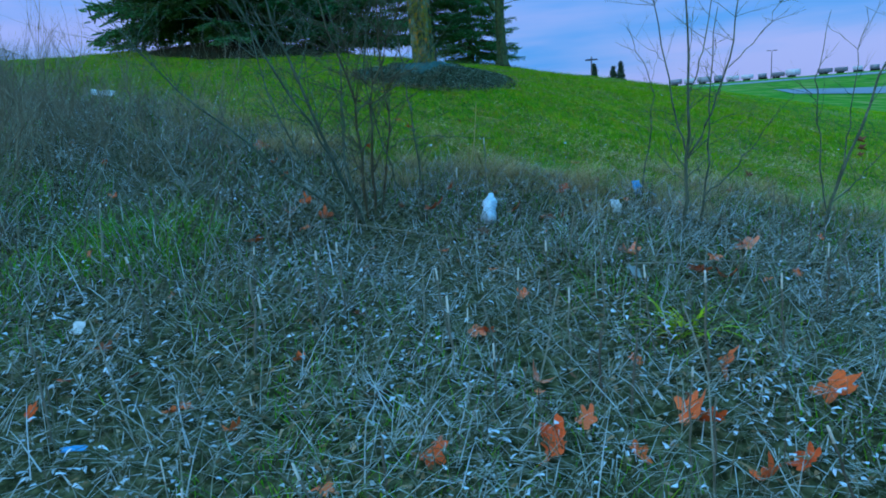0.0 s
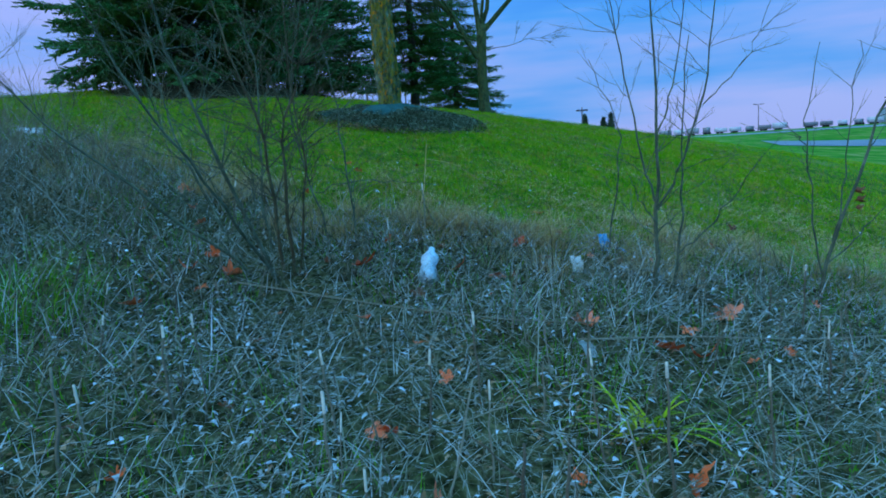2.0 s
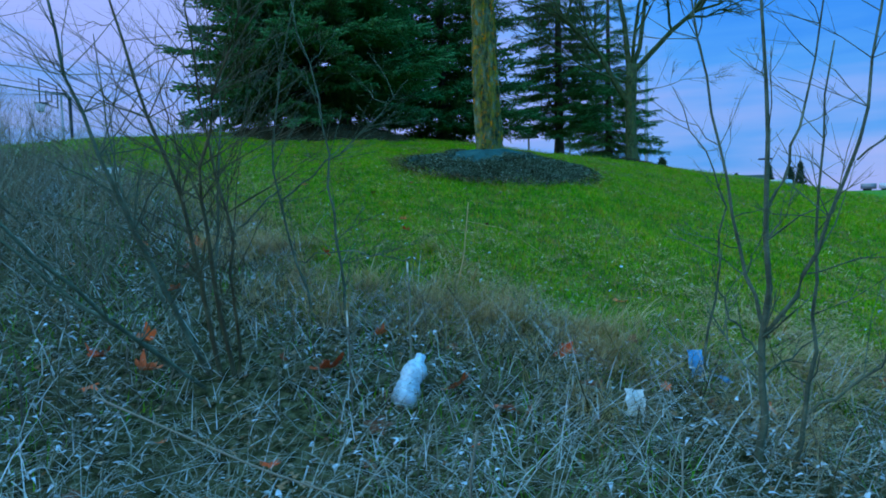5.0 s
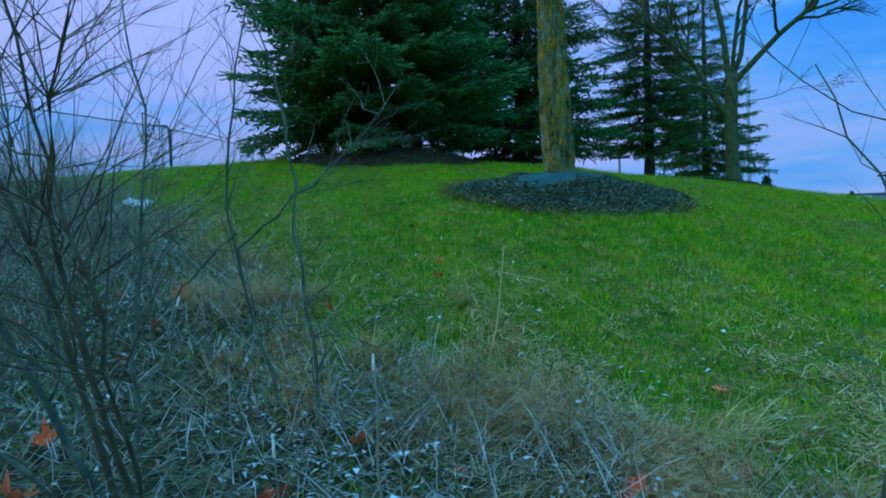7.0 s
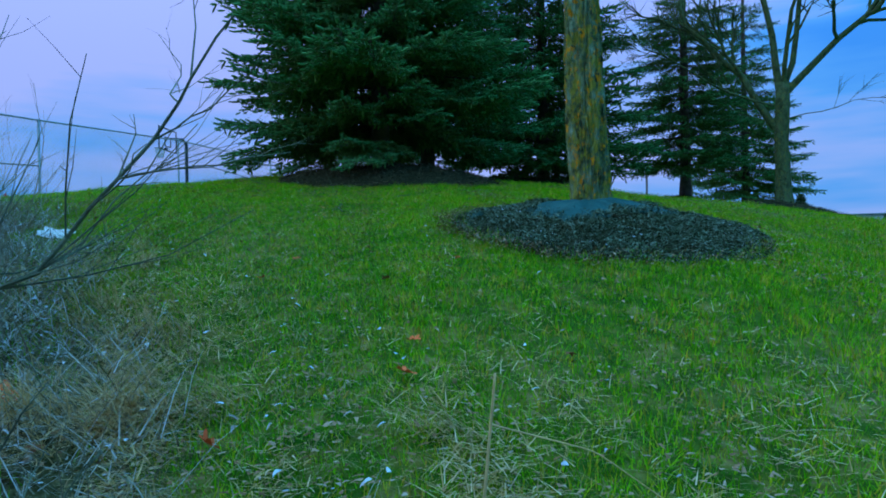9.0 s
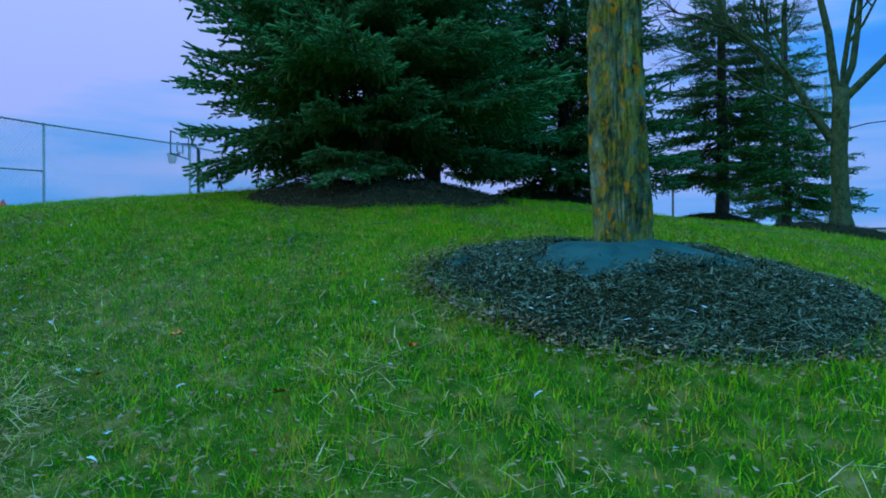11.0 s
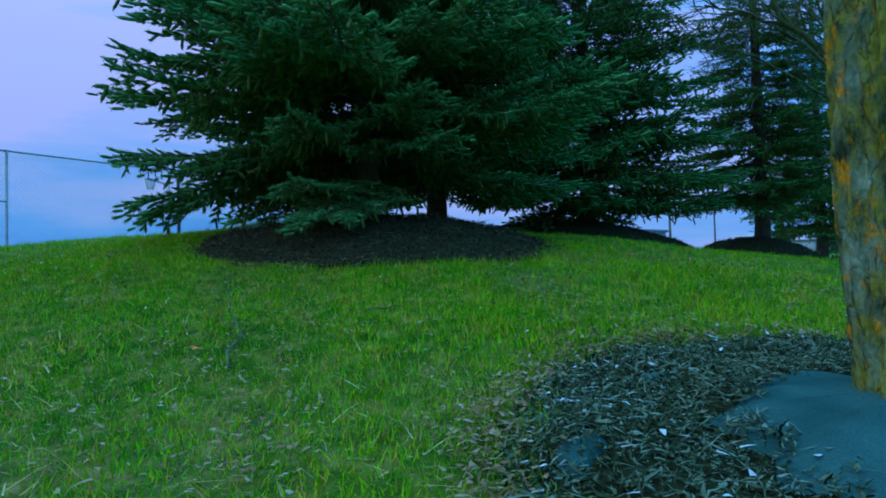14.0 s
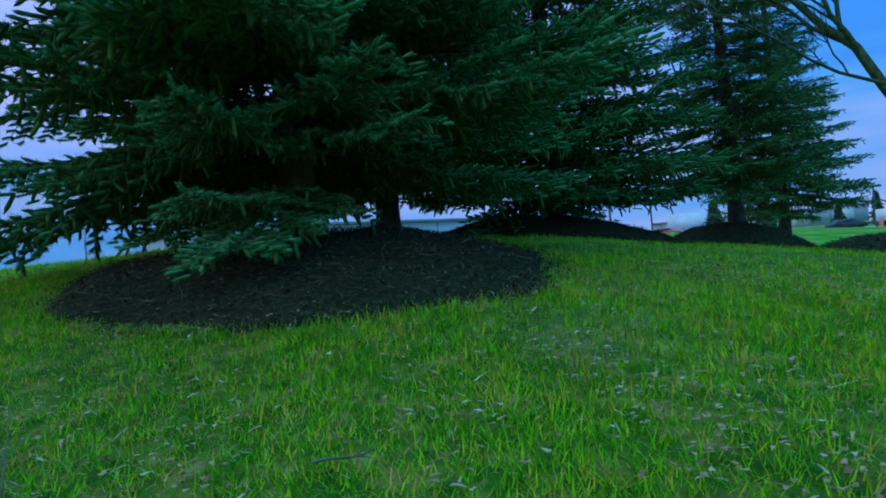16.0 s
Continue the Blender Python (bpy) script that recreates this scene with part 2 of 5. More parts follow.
def trunk_material(name, base, lichen, moss, plates=0):
    """Furrowed bark: grey-brown plates with patches of orange and pale green lichen."""
    m = material(name, base, 0.85, 16, 110, 1.0, 45, stretch=(1, 1, 0.5), spec=0.06)
    n, l = m.node_tree.nodes, m.node_tree.links
    b = n["Principled BSDF"]
    col = b.inputs["Base Color"].links[0].from_socket
    tc = n.new("ShaderNodeTexCoord")
    for colour, scale, lo, hi, off in ((moss, 19.0, 0.46, 0.58, 0), (lichen, 21.0, 0.555, 0.61, 7)):
        mp = n.new("ShaderNodeMapping")
        mp.inputs["Location"].default_value = (off, off * 0.7, 0)
        mp.inputs["Scale"].default_value = (1, 1, 0.7)
        t = n.new("ShaderNodeTexNoise")
        t.inputs["Scale"].default_value, t.inputs["Detail"].default_value, t.inputs["Roughness"].default_value = scale, 6, 0.7
        l.new(tc.outputs["Object"], mp.inputs[0])
        l.new(mp.outputs[0], t.inputs["Vector"])
        r = ramp_node(n, [(lo, (0, 0, 0)), (hi, (0.9, 0.9, 0.9))])
        l.new(t.outputs["Fac"], r.inputs[0])
        mx = n.new("ShaderNodeMix")
        mx.data_type = "RGBA"
        l.new(r.outputs[0], mx.inputs[0])
        l.new(col, mx.inputs[6])
        mx.inputs[7].default_value = (*colour, 1)
        col = mx.outputs[2]
    if plates:
        mp, vo = n.new("ShaderNodeMapping"), n.new("ShaderNodeTexVoronoi")
        mp.inputs["Scale"].default_value = (1, 1, 0.24)
        vo.feature, vo.inputs["Scale"].default_value = "DISTANCE_TO_EDGE", plates
        wob = n.new("ShaderNodeTexNoise")
        wob.inputs["Scale"].default_value = 18
        off = n.new("ShaderNodeVectorMath")
        off.operation, off.inputs[1].default_value = "MULTIPLY_ADD", (0.03, 0.03, 0.03)
        l.new(tc.outputs["Object"], wob.inputs["Vector"])
        l.new(wob.outputs["Color"], off.inputs[0])
        l.new(tc.outputs["Object"], off.inputs[2])
        l.new(off.outputs[0], mp.inputs[0])
        l.new(mp.outputs[0], vo.inputs["Vector"])
        r = ramp_node(n, [(0.0, (0.5, 0.5, 0.46)), (0.05, (0.85, 0.85, 0.85)), (0.12, (1, 1, 1))])
        l.new(vo.outputs["Distance"], r.inputs[0])
        mx = n.new("ShaderNodeMix")
        mx.data_type, mx.blend_type = "RGBA", "MULTIPLY"
        mx.inputs[0].default_value = 0.3
        l.new(col, mx.inputs[6])
        l.new(r.outputs[0], mx.inputs[7])
        col = mx.outputs[2]
        b2 = n.new("ShaderNodeBump")
        b2.inputs["Strength"].default_value, b2.inputs["Distance"].default_value = 0.5, 0.015
        l.new(r.outputs[0], b2.inputs["Height"])
        l.new(b.inputs["Normal"].links[0].from_socket, b2.inputs["Normal"])
        l.new(b2.outputs[0], b.inputs["Normal"])
    l.new(col, b.inputs["Base Color"])
    return m


M_TRUNK = trunk_material("lichened tree bark", [(0.36, (0.035, 0.05, 0.022)), (0.46, (0.10, 0.13, 0.062)), (0.58, (0.17, 0.225, 0.12)), (0.72, (0.30, 0.38, 0.25))], (0.60, 0.25, 0.008), (0.25, 0.24, 0.03), plates=30)
M_LIMB = trunk_material("smooth tree bark", [(0.3, (0.045, 0.06, 0.025)), (0.55, (0.09, 0.11, 0.05)), (0.75, (0.16, 0.18, 0.09))], (0.18, 0.17, 0.04), (0.11, 0.15, 0.06))


# ---- mesh helpers ----
def mesh_of(name, verts, faces, mats):
    """A mesh from an array of vertices and an array of equal-sided faces (or a list of such arrays)."""
    faces = faces if isinstance(faces, list) else [faces]
    faces = [np.asarray(f, dtype=np.int32) for f in faces if len(f)]
    me = bpy.data.meshes.new(name)
    verts = np.asarray(verts, dtype=np.float32)
    me.vertices.add(len(verts))
    me.vertices.foreach_set("co", verts.ravel())
    loops = np.concatenate([f.ravel() for f in faces])
    starts, at = [], 0
    for f in faces:
        starts.append(at + np.arange(len(f), dtype=np.int32) * f.shape[1])
        at += f.size
    starts = np.concatenate(starts)
    me.loops.add(len(loops))
    me.loops.foreach_set("vertex_index", loops)
    me.polygons.add(len(starts))
    me.polygons.foreach_set("loop_start", starts)
    for m in mats if isinstance(mats, (list, tuple)) else [mats]:
        me.materials.append(m)
    me.update(calc_edges=True)
    return me


class Build:
    """Collects tubes and other pieces into one mesh."""

    def __init__(self):
        self.v, self.q, self.t, self.n = [], [], [], 0

    def add(self, verts, quads=(), tris=()):
        self.v.append(np.asarray(verts, dtype=float))
        if len(quads):
            self.q.append(np.asarray(quads) + self.n)
        if len(tris):
            self.t.append(np.asarray(tris) + self.n)
        self.n += len(verts)

    def tube(self, pts, radii, sides=6):
        pts = np.asarray(pts, dtype=float)
        k = len(pts)
        d = np.gradient(pts, axis=0)
        d /= np.linalg.norm(d, axis=1)[:, None] + 1e-9
        up = np.where(np.abs(d[:, 2:3]) > 0.9, np.array([[1.0, 0, 0]]), np.array([[0, 0, 1.0]]))
        a = np.cross(d, up)
        a /= np.linalg.norm(a, axis=1)[:, None] + 1e-9
        b = np.cross(d, a)
        th = np.arange(sides) * 2 * np.pi / sides
        r = np.asarray(radii, dtype=float).reshape(k, 1, 1)
        ring = pts[:, None, :] + r * (np.cos(th)[None, :, None] * a[:, None, :] + np.sin(th)[None, :, None] * b[:, None, :])
        v = np.concatenate([ring.reshape(-1, 3), pts[-1:]])
        i, j = np.meshgrid(np.arange(k - 1), np.arange(sides), indexing="ij")
        j2 = (j + 1) % sides
        quads = np.stack([i * sides + j, i * sides + j2, (i + 1) * sides + j2, (i + 1) * sides + j], -1).reshape(-1, 4)
        jj = np.arange(sides)
        tris = np.stack([(k - 1) * sides + jj, (k - 1) * sides + (jj + 1) % sides, np.full(sides, k * sides)], -1)
        self.add(v, quads, tris)

    def box(self, x0, y0, z0, x1, y1, z1, bevel=0.0):
        bm = bmesh.new()
        bmesh.ops.create_cube(bm, size=1)
        for v in bm.verts:
            v.co = ((x0 + x1) / 2 + v.co.x * (x1 - x0), (y0 + y1) / 2 + v.co.y * (y1 - y0), (z0 + z1) / 2 + v.co.z * (z1 - z0))
        if bevel:
            bmesh.ops.bevel(bm, geom=list(bm.edges), offset=bevel, segments=2, affect="EDGES")
        bmesh.ops.triangulate(bm, faces=list(bm.faces))
        bm.verts.index_update()
        self.add([v.co[:] for v in bm.verts], (), [[v.index for v in f.verts] for f in bm.faces])
        bm.free()

    def mesh(self, name, mat, smooth=False):
        faces = ([np.concatenate(self.q)] if self.q else []) + ([np.concatenate(self.t)] if self.t else [])
        me = mesh_of(name, np.concatenate(self.v), faces, mat)
        if smooth:
            me.polygons.foreach_set("use_smooth", np.ones(len(me.polygons), dtype=bool))
        return me


def part(name, build, mat, parent, label="", smooth=True):
    """Links a Build as one mesh object under a thing or a part."""
    ob = new(name, build.mesh(name, mat, smooth) if isinstance(build, Build) else build)
    ob.parent = parent
    return tagged(ob, label)


def thing(name, m, label, category, group="", kind=""):
    ob = new(name)
    ob.empty_display_size = 0.1
    ob.matrix_basis = m
    return tagged(ob, label, category, group, kind)


def solid(name, build, mat, label, category, group="", kind="", m=None, smooth=True):
    ob = new(name, build.mesh(name, mat, smooth) if isinstance(build, Build) else build)
    if m is not None:
        ob.matrix_basis = m
    return tagged(ob, label, category, group, kind)


rng = np.random.default_rng(7)


# ---- the lie of the land ----
def smooth_step(a, b, v):
    t = np.clip((np.asarray(v, dtype=float) - a) / (b - a), 0, 1)
    return t * t * (3 - 2 * t)


def land(x, y):
    """The height of the ground: a low grassy dome that runs out to nearly level land."""
    x, y = np.asarray(x, dtype=float), np.asarray(y, dtype=float)
    c, s = math.cos(0.194), math.sin(0.194)
    u, v = (x + 2.846) * c + (y - 10.887) * s, -(x + 2.846) * s + (y - 10.887) * c
    z = -1.306 - 0.087 * x + 0.077 * y + 2.274 / (1 + (u / 12.153) ** 2 + (v / 9.926) ** 2)
    far = smooth_step(20, 62, np.hypot(x + 2, y - 8))
    level = 1.05 + 1.5 * smooth_step(70, 260, np.hypot(x, y)) + 1.0 * (1 - smooth_step(-8, 22, x))
    z = z * (1 - far) + level * far
    z = z + 0.15 * np.exp(-((x + 0.05) ** 2 + (y - 6.85) ** 2) / 1.25)
    z = z + 0.075 * np.tanh((x - 0.75) / 0.4) * np.exp(-((y - 3.1) / 0.9) ** 2) * np.exp(-((x - 0.5) / 1.7) ** 2)
    z = z - 0.13 * np.exp(-((x + 0.4) / 3.2) ** 2 - ((y - 13.2) / 3.0) ** 2)
    near = 1 - smooth_step(9, 16, np.hypot(x + 1, y - 5))
    return z + near * (0.012 * np.sin(3.1 * x + 1.7 * y) + 0.010 * np.sin(5.3 * y - 2.2 * x + 1) + 0.006 * np.sin(11 * x + 7 * y))


def lz(x, y):
    return float(land(x, y))


def brush_edge(x):
    """Where the rough brush ends and the mown lawn begins."""
    return np.interp(x, [-30, -9, -5, -2.6, -1.3, -0.4, 0.8, 1.8, 3.2, 6, 14], [9.5, 8.0, 6.6, 5.45, 4.75, 4.15, 3.95, 3.85, 3.6, 2.8, 1.0]) + 0.09 * np.sin(4.3 * np.asarray(x)) + 0.06 * np.sin(9.7 * np.asarray(x) + 2)


def spread(x0, x1, n_core, limit, grow=1.13):
    core = np.linspace(x0, x1, n_core)
    step, out, lo, hi = core[1] - core[0], [], [x0], [x1]
    while hi[-1] < limit:
        step *= grow
        hi.append(hi[-1] + step)
        lo.append(lo[-1] - step)
    return np.concatenate([lo[:0:-1], core, hi[1:]])


gx, gy = spread(-9, 6, 100, 900), spread(-2, 15, 112, 900)
GX, GY = np.meshgrid(gx, gy, indexing="ij")
GZ = land(GX, GY)
nx, ny = GX.shape
ii, jj = np.meshgrid(np.arange(nx - 1), np.arange(ny - 1), indexing="ij")
quads = np.stack([ii * ny + jj, (ii + 1) * ny + jj, (ii + 1) * ny + jj + 1, ii * ny + jj + 1], -1).reshape(-1, 4)

m_ground = material("ground turf", [(0.3, (0.05, 0.17, 0.008)), (0.47, (0.10, 0.27, 0.012)), (0.58, (0.17, 0.29, 0.03)), (0.7, (0.33, 0.33, 0.11))], 0.9, 0.9, 55, 0.7, 45, spec=0.06)
gn, gl = m_ground.node_tree.nodes, m_ground.node_tree.links
g_soil = ramp_node(gn, [(0.35, (0.025, 0.028, 0.010)), (0.5, (0.075, 0.08, 0.03)), (0.68, (0.20, 0.19, 0.09))])
g_noise = gn.new("ShaderNodeTexNoise")
g_noise.inputs["Scale"].default_value, g_noise.inputs["Detail"].default_value = 28, 5
g_tc = gn.new("ShaderNodeTexCoord")
gl.new(g_tc.outputs["Object"], g_noise.inputs["Vector"])
gl.new(g_noise.outputs["Fac"], g_soil.inputs[0])
g_attr = gn.new("ShaderNodeAttribute")
g_attr.attribute_name = "brush"
g_mix = gn.new("ShaderNodeMix")
g_mix.data_type = "RGBA"
gl.new(g_attr.outputs["Fac"], g_mix.inputs[0])
gl.new(gn["Principled BSDF"].inputs["Base Color"].links[0].from_socket, g_mix.inputs[6])
gl.new(g_soil.outputs[0], g_mix.inputs[7])
gl.new(g_mix.outputs[2], gn["Principled BSDF"].inputs["Base Color"])
# soil and old thatch between the lawn's blades, darkened to paint in shaded gaps
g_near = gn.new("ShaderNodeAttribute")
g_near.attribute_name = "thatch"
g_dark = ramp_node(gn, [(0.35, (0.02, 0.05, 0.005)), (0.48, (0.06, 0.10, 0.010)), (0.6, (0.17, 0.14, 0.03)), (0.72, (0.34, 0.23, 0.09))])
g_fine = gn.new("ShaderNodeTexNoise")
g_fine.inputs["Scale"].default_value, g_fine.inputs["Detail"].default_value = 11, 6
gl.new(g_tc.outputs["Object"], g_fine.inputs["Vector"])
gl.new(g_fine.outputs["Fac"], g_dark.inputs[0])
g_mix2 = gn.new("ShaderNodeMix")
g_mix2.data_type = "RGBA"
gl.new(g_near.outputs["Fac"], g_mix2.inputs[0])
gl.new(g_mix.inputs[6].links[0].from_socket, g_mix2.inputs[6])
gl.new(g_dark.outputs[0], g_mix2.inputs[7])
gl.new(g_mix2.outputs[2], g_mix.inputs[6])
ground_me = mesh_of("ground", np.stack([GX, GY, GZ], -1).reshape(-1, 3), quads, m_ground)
ground_me.polygons.foreach_set("use_smooth", np.ones(len(ground_me.polygons), dtype=bool))
zone = ground_me.attributes.new("brush", "FLOAT", "POINT")
zone.data.foreach_set("value", ((1 - smooth_step(-0.2, 0.25, GY - brush_edge(GX))) * (1 - smooth_step(14, 22, np.hypot(GX, GY - 2)))).ravel().astype(np.float32))
# where the gap darkening applies: round the modelled blades, fading out by 8.5 m
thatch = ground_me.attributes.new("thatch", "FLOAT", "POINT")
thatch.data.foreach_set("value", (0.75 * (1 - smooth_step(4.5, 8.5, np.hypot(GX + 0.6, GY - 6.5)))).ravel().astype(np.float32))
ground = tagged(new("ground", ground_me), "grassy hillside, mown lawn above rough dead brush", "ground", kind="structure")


def laid_strip(name, pts, width, mat, label, lift=0.03):
    """A road or a lot laid on the ground along a line of points."""
    pts = np.asarray(pts, dtype=float)
    t = np.linspace(0, len(pts) - 1, 40)
    line = np.stack([np.interp(t, np.arange(len(pts)), pts[:, k]) for k in (0, 1)], -1)
    d = np.gradient(line, axis=0)
    d /= np.linalg.norm(d, axis=1)[:, None]
    side = np.stack([-d[:, 1], d[:, 0]], -1)
    cols = np.linspace(-0.5, 0.5, 12)
    xy = line[:, None, :] + side[:, None, :] * (cols[None, :, None] * width)
    z = land(xy[..., 0], xy[..., 1]) + lift
    v = np.concatenate([xy, z[..., None]], -1).reshape(-1, 3)
    i, j = np.meshgrid(np.arange(39), np.arange(11), indexing="ij")
    q = np.stack([i * 12 + j, i * 12 + j + 1, (i + 1) * 12 + j + 1, (i + 1) * 12 + j], -1).reshape(-1, 4)
    return tagged(new(name, mesh_of(name, v, q, mat)), label, name, kind="structure")


# ---- blades, straws and chips as real geometry ----
def blades(x, y, z, length, width, lean, turn, curl=0.5, segs=2):
    """Curved tapering blades: arrays of roots, sizes and directions to vertices, quads and end triangles."""
    n = len(x)
    out = np.stack([np.cos(turn), np.sin(turn)], -1)
    side = np.stack([-np.sin(turn), np.cos(turn)], -1)
    rows = []
    px, pz, ang = np.zeros(n), np.zeros(n), lean.copy()
    for k in range(segs + 1):
        w = width * (1 - k / (segs + 0.6)) * 0.5
        cx, cy, cz = x + out[:, 0] * px, y + out[:, 1] * px, z + pz
        if k < segs:
            rows.append(np.stack([cx - side[:, 0] * w, cy - side[:, 1] * w, cz], -1))
            rows.append(np.stack([cx + side[:, 0] * w, cy + side[:, 1] * w, cz], -1))
        else:
            rows.append(np.stack([cx, cy, cz], -1))
        px, pz = px + np.sin(ang) * length / segs, pz + np.cos(ang) * length / segs
        ang = ang + curl / segs
    per = 2 * segs + 1
    v = np.stack(rows, 1).reshape(-1, 3)
    base = (np.arange(n) * per)[:, None]
    q = np.concatenate([base + np.array([[2 * k, 2 * k + 1, 2 * k + 3, 2 * k + 2]]) for k in range(segs - 1)]) if segs > 1 else np.zeros((0, 4), int)
    t = base + np.array([[per - 3, per - 2, per - 1]])
    return v, q, t


def scatter(n, x0, x1, y0, y1):
    return rng.uniform(x0, x1, n), rng.uniform(y0, y1, n)


def patchy(x, y, f=1.0, s=0.0):
    return 0.5 + 0.25 * (np.sin(2.1 * f * x + 1.3 * f * y + s) + np.sin(1.7 * f * y - 2.6 * f * x + 2 + s) * np.sin(3.7 * f * x + s) + 0.6 * np.sin(5.1 * f * y + 4.3 * f * x))


RINGS = [(-0.17, 7.25, 0.90), (-3.06, 9.62, 1.28), (-2.75, 14.3, 1.7), (-0.62, 17.3, 1.6), (1.05, 14.5, 1.1)]


def off_rings(x, y, slack=0.0):
    ok = np.ones(len(x), dtype=bool)
    for cx, cy, r in RINGS:
        ok &= np.hypot(x - cx, y - cy) > r + slack + 0.06 * np.sin(7 * np.arctan2(y - cy, x - cx))
    return ok


def lawn(name, n, box, lo, hi, wide, label, segs=2):
    x, y = scatter(n, *box)
    keep = (y > brush_edge(x) - 0.15 * rng.random(n)) & off_rings(x, y, -0.02 - 0.16 * rng.random(n) ** 2)
    keep &= rng.random(n) < 0.62 + 0.45 * patchy(x, y, 1.3)
    keep &= rng.random(n) < np.minimum(1, np.minimum(np.minimum(x - box[0], box[1] - x), box[3] - y) / 1.3 + 0.05)
    x, y = x[keep], y[keep]
    k = len(x)
    v, q, t = blades(x, y, land(x, y) - 0.004, rng.uniform(lo, hi, k) * (0.8 + 0.45 * patchy(x, y, 0.8, 1)), rng.uniform(0.6, 1.25, k) * wide, rng.uniform(0.15, 1.15, k), rng.uniform(0, 2 * np.pi, k), 0.7, segs)
    ob = new(name, mesh_of(name, v, [q, t], M_GRASS))
    return tagged(ob, label, "grass", kind="stuff")


lawn("lawn_grass", 230000, (-5.4, 4.4, 3.0, 10.4), 0.026, 0.062, 0.0040, "short green lawn grass with dead blades mixed in")
lawn("lawn_undergrowth", 400000, (-5.4, 4.4, 3.0, 10.4), 0.020, 0.046, 0.0040, "fine short blades at the foot of the lawn", 1)
lawn("lawn_grass_beyond", 250000, (-9.5, 9.5, 1.5, 17.0), 0.03, 0.055, 0.0065, "short green lawn grass over the crest", 1)

# dead blades and chaff that lie in the lawn, thickest next to the brush
n_dead = 190000
x, y = scatter(n_dead, -4.6, 4.0, 3.2, 9.8)
off = y - brush_edge(x)
keep = (off > -0.2) & off_rings(x, y, -0.05) & (rng.random(n_dead) < 0.07 + 0.22 * smooth_step(0.5, 0.85, patchy(x, y, 0.9, 3)) + 0.2 * smooth_step(0.4, 0.9, patchy(x, y, 3.1, 6)) + 0.75 * np.exp(-((off - 0.2) / 0.95) ** 2) * (0.45 + 0.8 * patchy(x, y, 2.6, 1)))
x, y = x[keep], y[keep]
k = len(x)
v, q, t = blades(x, y, land(x, y) + rng.uniform(0.008, 0.034, k), rng.uniform(0.02, 0.065, k) * (1 + 0.5 * np.exp(-((y - brush_edge(x)) / 0.9) ** 2)), rng.uniform(0.0016, 0.0032, k), rng.uniform(0.9, 1.6, k), rng.uniform(0, 6.28, k), 0.35, 2)
tagged(new("dead_lawn_blades", mesh_of("dead_lawn_blades", v, [q, t], M_DEAD_LAWN)), "bleached dead grass blades lying in the lawn", "dead grass", kind="stuff")

# tan and pinkish crumbs of dead leaf and thatch in the lawn
n_crumb = 100000
x, y = scatter(n_crumb, -5.0, 3.8, 3.3, 10.0)
off = y - brush_edge(x)
keep = (off > -0.1) & off_rings(x, y, -0.02) & (rng.random(n_crumb) < 0.06 + 0.55 * smooth_step(0.5, 0.95, patchy(x, y, 2.3, 2)) + 0.45 * smooth_step(0.55, 0.9, patchy(x, y, 5.3, 4)) + 0.4 * np.exp(-(off / 0.9) ** 2) + 0.9 * np.exp(-((np.hypot(x + 0.17, y - 7.25) - 0.97) / 0.09) ** 2))
x, y = x[keep], y[keep]
k = len(x)
v, q, t = blades(x, y, land(x, y) + rng.uniform(0.028, 0.060, k), rng.gamma(2.0, 0.0045, k) + 0.010, rng.uniform(0.007, 0.016, k), rng.uniform(1.1, 1.8, k), rng.uniform(0, 6.28, k), 0.5, 2)
tagged(new("lawn_litter", mesh_of("lawn_litter", v, [q, t], M_CRUMB)), "small tan and pinkish crumbs of dead leaf in the lawn", "leaf litter", kind="stuff")

# brown crumbs of leaf between the straws of the brush
n_brown = 20000
x, y = scatter(n_brown, -4.0, 3.4, 0.6, 5.4)
keep = (y < brush_edge(x)) & (rng.random(n_brown) < 0.15 + 0.8 * smooth_step(0.4, 0.85, patchy(x, y, 2.2, 11)))
x, y = x[keep], y[keep]
k = len(x)
v, q, t = blades(x, y, land(x, y) + rng.uniform(0.02, 0.065, k), rng.gamma(2.0, 0.006, k) + 0.012, rng.uniform(0.008, 0.020, k), rng.uniform(1.0, 1.9, k), rng.uniform(0, 6.28, k), 0.8, 3)
tagged(new("brown_leaf_litter", mesh_of("brown_leaf_litter", v, [q, t], M_CRUMB)), "small brown leaf crumbs between the dead straws", "leaf litter", kind="stuff")

# straw strewn over the first metre of the lawn
n_strew = 60000
x = rng.uniform(-2.8, 4.0, n_strew)
off = rng.exponential(0.55, n_strew) - 0.1
y = brush_edge(x) + off
keep = off_rings(x, y) & (rng.random(n_strew) < smooth_step(0.38, 0.72, patchy(x, y, 2.4, 5)) * (0.5 + 0.5 * smooth_step(-1.0, 0.5, x)))
x, y = x[keep], y[keep]
k = len(x)
v, q, t = blades(x, y, land(x, y) + rng.uniform(0.02, 0.055, k), rng.uniform(0.03, 0.13, k), rng.uniform(0.002, 0.0045, k), rng.uniform(1.15, 1.6, k), rng.uniform(0, 6.28, k), 0.25, 2)
tagged(new("strewn_straw", mesh_of("strewn_straw", v, [q, t], M_GOLD)), "tan and pale straw strewn over the lawn's edge", "dead grass", kind="stuff")

